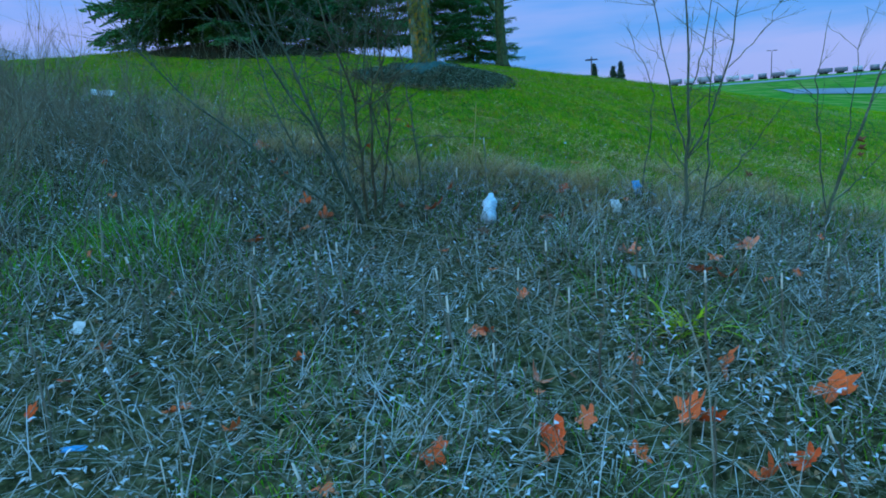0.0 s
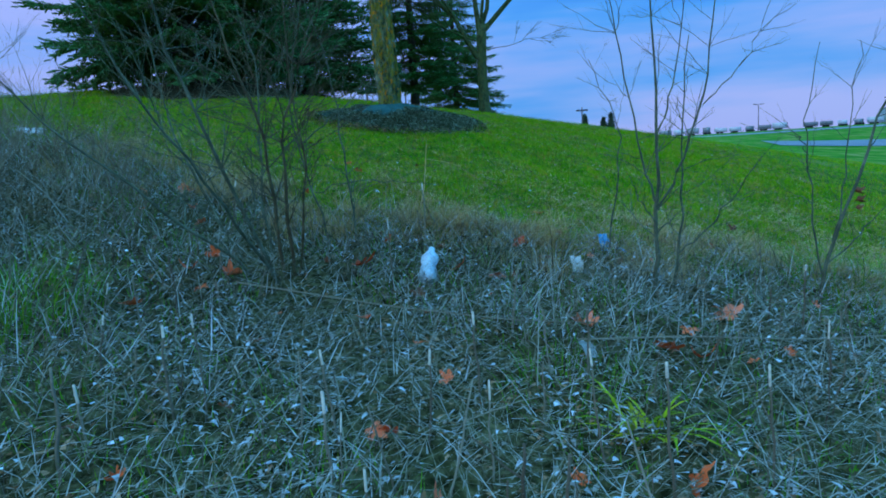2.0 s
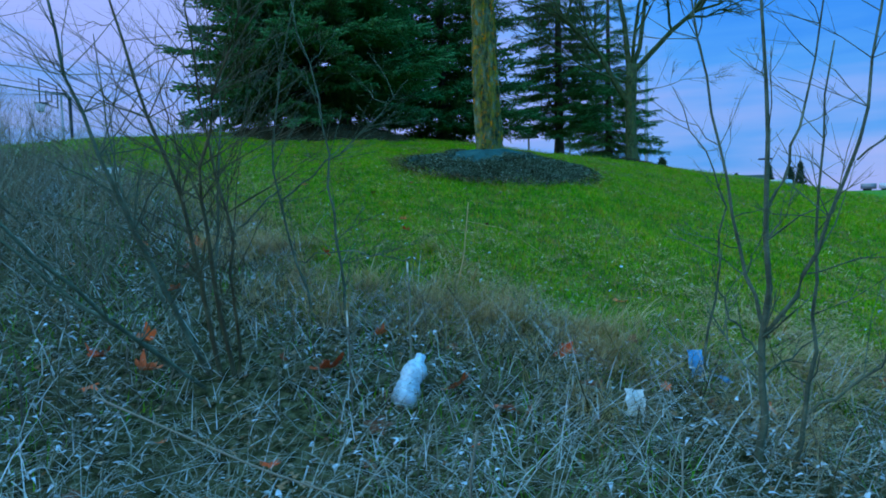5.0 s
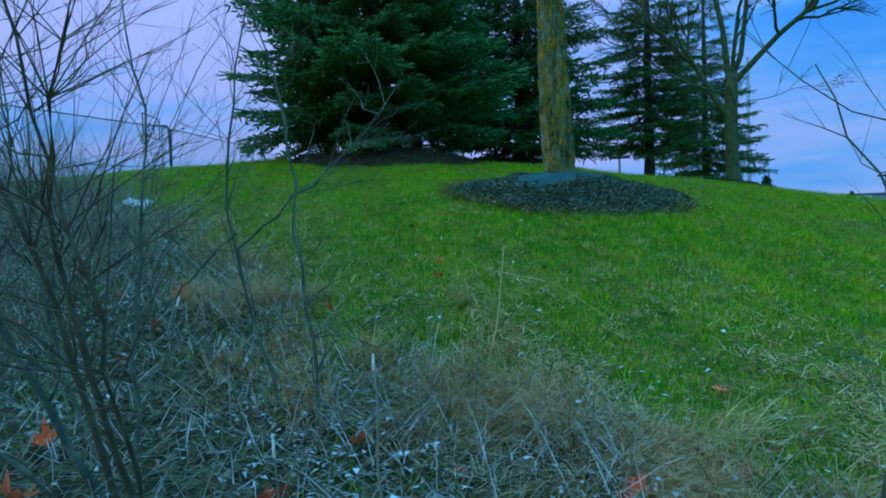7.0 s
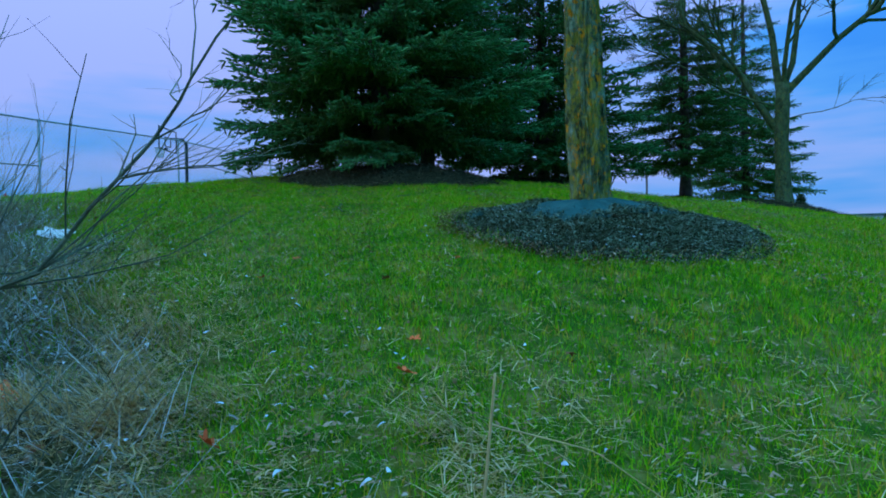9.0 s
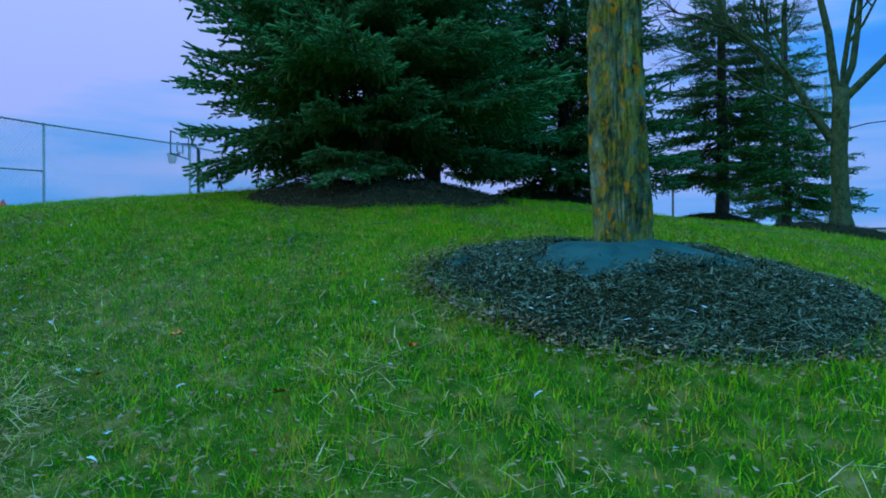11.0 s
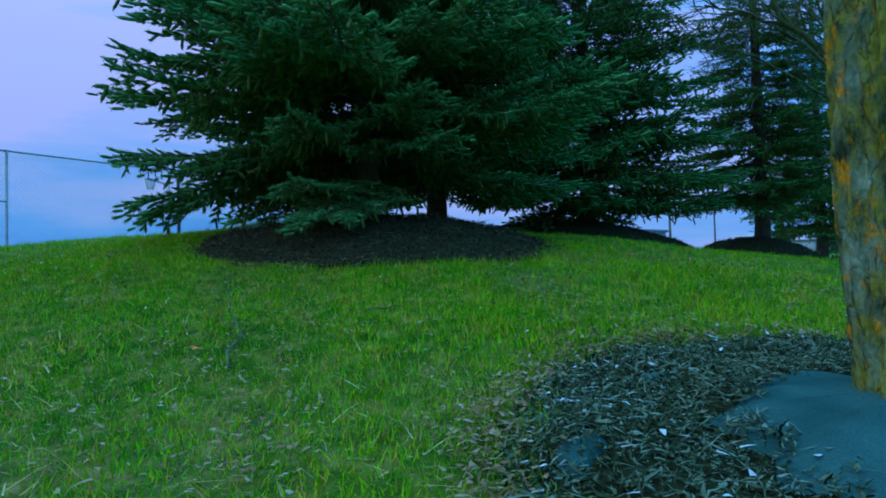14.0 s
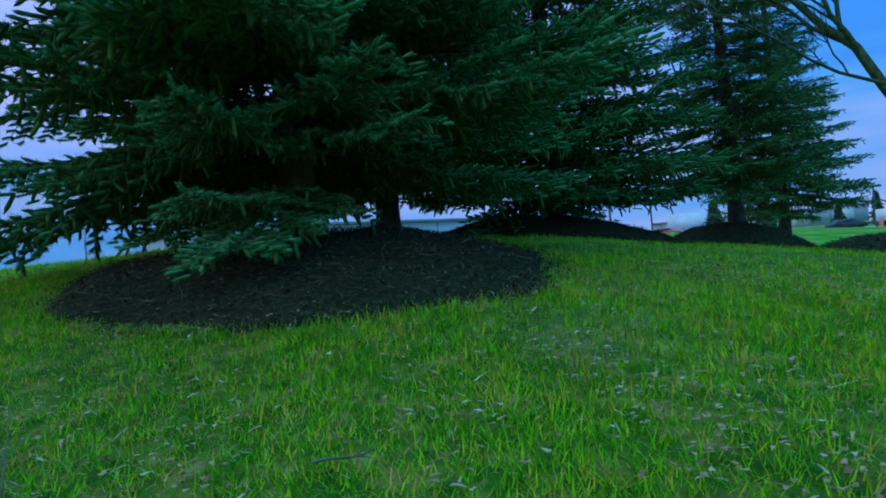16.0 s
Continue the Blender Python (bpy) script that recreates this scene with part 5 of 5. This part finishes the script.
for x, y, s, br in (
    (0.36, 1.54, 0.16, 0), (0.78, 1.71, 0.13, 0), (0.84, 1.68, 0.09, 0), (1.01, 2.01, 0.15, 0), (1.29, 1.85, 0.16, 0), (1.05, 1.53, 0.10, 0), (0.9, 1.45, 0.09, 0), (0.14, 2.19, 0.09, 0), (0.19, 2.2, 0.07, 0), (0.35, 1.89, 0.09, 0), (-0.18, 1.73, 0.09, 1), (0.01, 1.48, 0.10, 0), (-0.26, 1.31, 0.08, 0), (0.46, 1.66, 0.09, 0), (0.58, 1.52, 0.08, 0),
    (-0.44, 1.88, 0.05, 0), (-0.72, 1.62, 0.05, 0), (-0.55, 1.53, 0.06, 0), (-0.76, 1.59, 0.06, 0), (-1.11, 1.87, 0.06, 0), (0.7, 2.01, 0.06, 0), (1.51, 2.99, 0.14, 0), (1.47, 3.04, 0.09, 0), (0.88, 2.83, 0.10, 0), (0.40, 3.51, 0.11, 0), (0.57, 3.44, 0.10, 0), (0.83, 3.59, 0.10, 1), (1.14, 2.66, 0.11, 0), (1.25, 2.61, 0.09, 0), (1.27, 2.8, 0.07, 0),
    (-0.9, 2.89, 0.09, 0), (-0.81, 3.25, 0.08, 0), (-1.17, 1.58, 0.06, 0), (-0.41, 1.63, 0.05, 1), (-0.08, 3.5, 0.13, 0), (-1.3, 4.45, 0.12, 0), (0.21, 3.27, 0.09, 1), (1.39, 3.63, 0.06, 0), (2.11, 4.38, 0.06, 1), (-0.71, 3.1, 0.07, 0), (0.74, 3.82, 0.09, 0), (0.93, 4.5, 0.065, 0), (-0.29, 5.02, 0.07, 0), (-0.63, 3.26, 0.09, 0), (-0.76, 3.43, 0.08, 0), (1.06, 4.17, 0.06, 1),
    (-1.39, 5.61, 0.05, 0), (-0.77, 5.71, 0.06, 1), (-1.44, 5.93, 0.06, 0), (-4.15, 7.7, 0.09, 1), (-2.2, 7.18, 0.055, 0), (-0.4, 5.25, 0.07, 0), (-5.0, 7.6, 0.06, 1), (0.1, 5.4, 0.05, 1), (-2.63, 8.1, 0.05, 1), (-0.62, 6.1, 0.05, 0), (-1.06, 7.8, 0.035, 1), (0.45, 4.3, 0.06, 0), (-0.55, 4.5, 0.06, 0), (-1.0, 3.9, 0.08, 0), (-0.35, 2.7, 0.07, 1), (0.0, 3.0, 0.06, 0),
):
    leaf(x, y, s, brown=bool(br))
for x, y in zip(*scatter(60, -3.2, 2.8, 1.1, 4.4)):
    if y < float(brush_edge(x)) + 0.3:
        leaf(x, y, rng.uniform(0.03, 0.065), brown=rng.random() < 0.4)

# curled dead leaves that still cling to the leaning sapling
for x, z, s in ((0.15, 0.49, 0.042), (0.158, 0.45, 0.04), (0.15, 0.41, 0.034)):
    cling = part("clinging_leaf", LEAVES[4][1], None, sap, "curled brown clinging leaf")
    cling.matrix_basis = pose(x, -0.01, z, 80, rng.normal(0, 20), rng.uniform(60, 120)) @ Matrix.Diagonal((s, s * 0.6, s, 1))

# crumpled white bottle
b = Build()
prof = [(0.0, 0.0), (0.034, 0.004), (0.040, 0.02), (0.039, 0.06), (0.034, 0.08), (0.040, 0.10), (0.038, 0.125), (0.026, 0.145), (0.015, 0.155), (0.015, 0.175), (0.0, 0.178)]
n = 20
ring = []
for r, z in prof:
    for k in range(n):
        a = 2 * np.pi * k / n
        dent = 1 - 0.32 * np.exp(-((z - 0.085) / 0.022) ** 2) * (0.5 + 0.5 * np.cos(a - 1)) - 0.07 * np.sin(5 * a + 60 * z)
        ring.append((r * np.cos(a) * dent, r * np.sin(a) * dent, z))
i, j = np.meshgrid(np.arange(len(prof) - 1), np.arange(n), indexing="ij")
b.add(ring, np.stack([i * n + j, i * n + (j + 1) % n, (i + 1) * n + (j + 1) % n, (i + 1) * n + j], -1).reshape(-1, 4))
solid("plastic_bottle", b, M_PLASTIC, "crumpled white plastic bottle leaning in the dead grass", "bottle", m=pose(0.25, 3.40, lz(0.25, 3.40) + 0.01, -42, 6, -6) @ Matrix.Diagonal((1.12, 1.12, 1.08, 1)))


def scrap(name, x, y, sx, sy, mat, label, category, rx, ry, rz, lift=0.03):
    """A creased sheet with a little thickness."""
    u, w = np.meshgrid(np.linspace(-0.5, 0.5, 9), np.linspace(-0.5, 0.5, 9), indexing="ij")
    z = 0.09 * np.abs(u + 0.3 * w) + 0.06 * np.sin(7 * w + x) + 0.05 * np.sin(9 * u + y)
    edge = 1 + 0.12 * np.sin(11 * w + x) * (np.abs(u) > 0.45)
    top = np.stack([u * edge * sx, w * sy, z * min(sx, sy)], -1).reshape(-1, 3)
    v = np.concatenate([top, top - (0, 0, 0.0015)])
    i, j = np.meshgrid(np.arange(8), np.arange(8), indexing="ij")
    q = np.stack([i * 9 + j, (i + 1) * 9 + j, (i + 1) * 9 + j + 1, i * 9 + j + 1], -1).reshape(-1, 4)
    b = Build()
    b.add(v, np.concatenate([q, q[:, ::-1] + 81]))
    solid(name, b, mat, label, category, m=pose(x, y, lz(x, y) + lift, rx, ry, rz))


scrap("paper_scrap", 0.98, 3.5, 0.06, 0.09, M_PAPER, "torn scrap of white paper in the dead grass", "paper scrap", 50, 10, 20, 0.045)
scrap("plastic_scrap", 1.19, 3.85, 0.05, 0.10, M_BLUE, "scrap of pale blue plastic film", "plastic scrap", 60, 0, 10, 0.05)
scrap("plastic_scrap", 1.27, 3.8, 0.06, 0.05, M_BLUE, "small scrap of pale blue plastic film", "plastic scrap", 20, 15, 60, 0.04)
scrap("plastic_scrap", 0.85, 2.6, 0.055, 0.07, M_CLEAR, "cloudy clear crushed plastic piece in the thatch", "plastic scrap", 35, 20, 30, 0.06)
scrap("paper_scrap", -3.14, 5.77, 0.19, 0.10, M_PAPER, "sheet of white litter caught at the brush's edge", "paper scrap", 28, 8, 20, max(0.05, 1.04 - lz(-3.14, 5.77)))
scrap("paper_scrap", -1.25, 1.98, 0.04, 0.05, M_PAPER, "small pale scrap in the thatch", "paper scrap", 40, 10, 0, 0.05)
scrap("plastic_scrap", -0.95, 1.42, 0.06, 0.025, M_BLUE, "small pale blue scrap in the thatch", "plastic scrap", 10, 10, 25, 0.05)

# a fallen twig on the lawn below the spruce
b = Build()
twig_spray(b, (-1.98, 7.1, lz(-1.98, 7.1) + 0.03), (-0.42, 0.6, 0.14), 0.7, 0.0042, 2, 5, (3, 6), 0.5, 0.1, 0.03)
solid("fallen_twig", b, M_BARK, "thin grey fallen twig lying on the lawn", "twig")
for x, y in ((-1.86, 7.67), (-0.75, 6.62), (0.25, 6.5)):
    b = Build()
    twig_spray(b, (x, y, lz(x, y) + 0.03), (1, rng.normal(0, 0.6), 0.1), 0.1, 0.004, 1, 5, (2, 4), 0.5, 0.1, 0.05)
    solid("fallen_twig", b, M_BARK, "short dark twig lying on the grass", "twig")


# ---- the court fence and hoop ----
def fence(posts, height, label):
    """A tall chain-link fence: posts, top rail, middle rail and woven mesh, each a part."""
    x0, y0 = posts[0]
    z0 = lz(x0, y0)
    ob = thing("chain_link_fence", Matrix.Translation((x0, y0, z0)), label, "fence")
    base = [np.array((x - x0, y - y0, lz(x, y) - z0)) for x, y in posts]
    for p in base:
        b = Build()
        b.tube([p - (0, 0, 0.3), p + (0, 0, height + 0.04)], [0.045, 0.045], 8)
        part("post", b, M_STEEL, ob)
    for p, q in zip(base, base[1:]):
        b = Build()
        b.tube([p + (0, 0, height), q + (0, 0, height)], [0.032, 0.032], 6)
        part("top_rail", b, M_STEEL, ob)
    p, q = base[0], base[1]
    b = Build()
    b.tube([p + (0, 0, height * 0.52), q + (0, 0, height * 0.52)], [0.028, 0.028], 6)
    part("middle_rail", b, M_STEEL, ob)
    for p, q in zip(base, base[1:]):
        run = np.linalg.norm((q - p)[:2])
        b = Build()
        d = (q - p) / run
        step = 0.16
        for k in range(int((run + height) / step)):
            for sgn in (1, -1):
                s0, s1 = k * step - (height if sgn > 0 else 0), k * step - (0 if sgn > 0 else height)
                za, zb = 0.0, height
                if sgn > 0:
                    if s0 < 0:
                        za, s0 = -s0, 0.0
                    if s1 > run:
                        zb, s1 = height - (s1 - run), run
                    a, c = p + d * s0 + (0, 0, za), p + d * s1 + (0, 0, zb)
                else:
                    s0, s1 = k * step, k * step - height
                    za, zb = 0.0, height
                    if s0 > run:
                        za, s0 = s0 - run, run
                    if s1 < 0:
                        zb, s1 = height + s1, 0.0
                    a, c = p + d * s0 + (0, 0, za), p + d * s1 + (0, 0, zb)
                if zb > za:
                    b.tube([a, c], [0.0042, 0.0042], 3)
        part("wire_mesh", b, M_STEEL, ob, smooth=False)


fence([(-19.6, 9.9), (-21.9, 17.1), (-23.25, 24.3), (-26.3, 34.0), (-29.3, 43.7)], 3.35, "tall galvanised chain-link fence along a ball court")

hx, hy = -24.3, 24.6
hz = lz(hx, hy)
hoop = thing("basketball_hoop", pose(hx, hy, hz, 0, 0, 25), "basketball hoop on a dark pole with a clear framed backboard", "basketball hoop")
b = Build()
b.tube([(0.9, 0, -0.3), (0.9, 0, 3.2), (0.75, 0, 3.45), (0.1, 0, 3.5)], [0.075, 0.075, 0.06, 0.05], 10)
part("pole", b, M_DARK, hoop)
board = Build()
for y0, y1, z0, z1 in ((-0.92, 0.92, 2.9, 2.95), (-0.92, 0.92, 3.92, 3.97), (-0.92, -0.87, 2.9, 3.97), (0.87, 0.92, 2.9, 3.97), (-0.3, 0.3, 3.1, 3.13), (-0.3, 0.3, 3.53, 3.56), (-0.3, -0.27, 3.1, 3.56), (0.27, 0.3, 3.1, 3.56)):
    board.box(0.0, y0, z0, 0.04, y1, z1)
part("backboard_frame", board, M_DARK, hoop, smooth=False)
rim = Build()
ang = np.linspace(0, 2 * np.pi, 25)
rim.tube(np.stack([-0.35 + 0.23 * np.cos(ang), 0.23 * np.sin(ang), np.full(25, 3.05)], -1), np.full(25, 0.012), 6)
rim.box(-0.12, -0.06, 3.0, 0.0, 0.06, 3.08)
part("rim", rim, M_DARK, hoop)
net = Build()
for k in range(12):
    for sgn in (1, -1):
        t = np.linspace(0, 1, 7)
        a = 2 * np.pi * k / 12 + sgn * t * 1.4
        r = 0.23 - 0.11 * t
        net.tube(np.stack([-0.35 + r * np.cos(a), r * np.sin(a), 3.05 - 0.45 * t], -1), np.full(7, 0.012), 3)
part("net", net, M_NET, hoop, "white net")


# ---- far things ----
laid_strip("road", [(17.5, 36), (22, 35), (34, 33.5), (70, 33), (140, 38)], 4.5, M_ASPHALT, "pale worn asphalt lane behind the lawn")
laid_strip("parking_lot", [(-25, 100), (10, 100), (60, 96), (120, 90)], 56.0, M_ASPHALT, "wide pale asphalt lot with parked vehicles", 0.05)
laid_strip("trailer_yard", [(30, 262), (130, 240), (220, 205)], 40.0, M_ASPHALT, "far asphalt yard with parked trailers", 0.08)


def pole(x, y, h, r, mat, label, category, arms=()):
    z = lz(x, y)
    ob = thing(category.replace(" ", "_"), Matrix.Translation((x, y, z)), label, category)
    b = Build()
    b.tube([(0, 0, -0.3), (0, 0, h)], [r, r * 0.7], 10)
    part("pole", b, mat, ob)
    for x0, x1, zz in arms:
        b = Build()
        b.box(x0, -0.25, zz - 0.12, x1, 0.25, zz + 0.12, 0.03)
        part("lamp_head" if category == "street lamp" else "crossarm", b, M_DARK, ob)


pole(1.87, 32.8, 6.6, 0.09, M_STEEL, "slim grey steel mast behind the crest", "mast")
for x, y, h in ((117, 253, 10.5), (158, 240, 9.5)):
    pole(x, y, h, 0.16, M_DARK, "distant dark parking-lot lamp post with flat heads", "street lamp", ((-1.9, -0.4, h), (0.4, 1.9, h)))
for x, y, h in ((-6.6, 92, 9.0), (22, 112, 6.3), (-8.5, 66, 6)):
    pole(x, y, h, 0.13, M_WOOD, "weathered wooden utility pole with a crossarm", "utility pole", ((-1.0, 1.0, h - 0.5),))


def trailer(x, y, ln, h, turn, mat, label):
    ob = thing("truck_trailer", pose(x, y, lz(x, y), 0, 0, turn), label, "trailer", "trailers in the far yard")
    b = Build()
    b.box(-ln / 2, -1.25, 0.8, ln / 2, 1.25, h, 0.05)
    part("box", b, mat, ob, smooth=False)
    b = Build()
    b.box(-ln / 2 + 0.3, -0.9, 0.75, ln / 2 - 0.3, 0.9, 1.1)
    part("chassis", b, M_DARK, ob, smooth=False)
    for wx in (-ln / 2 + 1.2, -ln / 2 + 2.4, ln / 2 - 2.0):
        for wy in (-1.0, 1.0):
            b = Build()
            b.tube([(wx, wy - 0.15, 0.5), (wx, wy + 0.15, 0.5)], [0.5, 0.5], 14)
            part("wheel", b, M_RUBBER, ob, smooth=False)
    return ob


rt = random.Random(4)
for k in range(26):
    f = k / 25
    x, y = 70 + 120 * f, 268 - 45 * f
    if rt.random() < 0.12:
        continue
    trailer(x, y, rt.choice((4.0, 4.6, 2.6)), rt.choice((2.7, 2.9, 2.3)), rt.uniform(-28, -12), rt.choice((M_WHITE, M_WHITE, M_WALL, M_ROOF, M_STEEL)), "pale box trailer parked in a far row")


def building(name, x, y, turn, ln, dp, h, label, bays, sign=None):
    ob = thing(name, pose(x, y, lz(x, y) - 0.2, 0, 0, turn), label, "building")
    b = Build()
    b.box(0, 0, 0, ln, dp, h, 0.02)
    part("wall", b, M_WALL, ob, smooth=False)
    b = Build()
    b.box(-0.3, -0.3, h, ln + 0.3, dp + 0.3, h + 0.35, 0.04)
    part("roof", b, M_ROOF, ob, smooth=False)
    for k in range(bays):
        x0 = ln * (k + 0.5) / bays
        b = Build()
        b.box(x0 - 1.5, -0.06, 0.3, x0 + 1.5, 0.02, 3.2, 0.02)
        part("door", b, M_WHITE, ob, "pale roller door", smooth=False)
        b = Build()
        b.box(x0 - 2.7, -0.05, 0.2, x0 - 2.4, 0.02, h - 0.1)
        part("downpipe", b, M_STEEL, ob, smooth=False)
    if sign:
        b = Build()
        b.box(sign - 2.5, -0.2, h - 1.6, sign + 2.5, -0.02, h - 0.4, 0.03)
        part("sign", b, M_RED, ob, "plain red sign board", smooth=False)


building("warehouse", -42.5, 50.5, 63, 62, 16, 4.6, "long low warehouse with pale metal cladding and grey roof edge", 7)
building("warehouse", 168, 250, -20, 60, 25, 6.5, "far pale warehouse with a red sign board", 5, sign=6)
building("warehouse", -10, 150, 4, 40, 14, 3.2, "far pale low building beyond the parking lot", 5)


def car(x, y, turn, paint, label):
    ob = thing("parked_car", pose(x, y, lz(x, y) + 0.05, 0, 0, turn), label, "car", "cars in the parking lot")
    side = [(-2.2, 0.35), (-2.25, 0.75), (-2.1, 0.9), (-1.5, 0.98), (-0.9, 1.42), (0.5, 1.45), (1.2, 1.0), (2.05, 0.85), (2.25, 0.6), (2.2, 0.32)]
    b, n = Build(), len(side)
    for w, ends in ((0.86, 1),):
        v = [(x, s * w * (0.85 if z > 1.1 else 1.0), z) for s in (-1, 1) for x, z in side]
        k = np.arange(n - 1)
        b.add(v, np.concatenate([np.stack([k, k + 1, n + k + 1, n + k], -1), [[n - 1, 0, n, 2 * n - 1]]]), [[0, i + 1, i] for i in range(1, n - 1)] + [[n, n + i, n + i + 1] for i in range(1, n - 1)])
    part("body", b, paint, ob, smooth=False)
    b = Build()
    for s in (-1, 1):
        b.box(-0.85, s * 0.74 - 0.06, 1.02, 0.75, s * 0.74 + 0.06, 1.36, 0.03)
    part("side_window", b, M_GLASS, ob, smooth=False)
    for wx in (-1.35, 1.35):
        for wy in (-0.8, 0.8):
            b = Build()
            b.tube([(wx, wy - 0.1, 0.32), (wx, wy + 0.1, 0.32)], [0.32, 0.32], 16)
            part("wheel", b, M_RUBBER, ob, smooth=False)


car(-5.3, 92, 8, M_RED, "red hatchback parked in the lot")
car(-1.0, 97, 5, M_CAR_BLUE, "blue car parked beside a red one")
car(2.5, 100, 4, M_WHITE, "white car parked in the lot")
car(16.5, 102, 20, M_DARK, "dark car parked at the lot's edge")
trailer(-1.8, 103, 6.5, 3.4, 10, M_WHITE, "white box truck body parked in the lot")
trailer(24.2, 113, 5.0, 2.5, 60, M_WHITE, "white box trailer parked at the lot's edge")
b = Build()
b.box(21.6, 104, lz(22, 104) + 0.3, 23.8, 105.2, lz(22, 104) + 1.5, 0.1)
solid("yellow_loader", b, M_YELLOW, "small yellow machine parked in the lot", "machine", smooth=False)
b = Build()
b.tube([(17.2, 88, lz(17.2, 88)), (17.2, 88, lz(17.2, 88) + 1.0)], [0.28, 0.2], 12)
solid("traffic_barrel", b, M_ORANGE, "orange plastic traffic barrel on the lot", "barrel")
b = Build()
zt = lz(-18.6, 14.2)
b.add([(-19.3, 14.0, zt), (-18.7, 14.6, zt), (-19.3, 14.7, zt), (-19.02, 14.35, zt + 0.75)], (), [[0, 1, 3], [1, 2, 3], [2, 0, 3], [0, 2, 1]])
solid("red_canopy", b, M_RED, "red pointed canopy standing by the fence", "canopy", smooth=False)


def far_conifer(x, y, h, w):
    ob = thing("conifer", Matrix.Translation((x, y, lz(x, y))), "dark far conifer at the edge of the lot", "conifer", "far conifers")
    b = Build()
    b.tube([(0, 0, -0.2), (0, 0, h)], [0.15, 0.02], 6)
    part("trunk", b, M_SPRUCE_BARK, ob)
    n = 1500
    f = rng.random(n) ** 0.8
    a, r = rng.uniform(0, 6.28, n), w * (1 - f) * rng.uniform(0.5, 1.05, n) * (0.8 + 0.2 * np.sin(40 * f))
    c = np.stack([r * np.cos(a), r * np.sin(a), 0.5 + f * (h - 0.4)], -1)
    d1, d2 = rng.normal(0, 0.2, (n, 3)), rng.normal(0, 0.2, (n, 3))
    b = Build()
    b.add(np.stack([c, c + d1, c + d2], 1).reshape(-1, 3), (), np.arange(n * 3).reshape(-1, 3))
    part("crown", b, M_FAR_GREEN, ob, smooth=False)


for x, y, h, w in ((0.4, 75, 3.4, 1.2), (4.6, 72, 3.4, 1.3), (24.5, 122, 5.2, 1.5), (27, 118, 4.4, 1.4), (30, 125, 5.4, 1.6), (19, 120, 3.6, 1.4)):
    far_conifer(x, y, h, w)
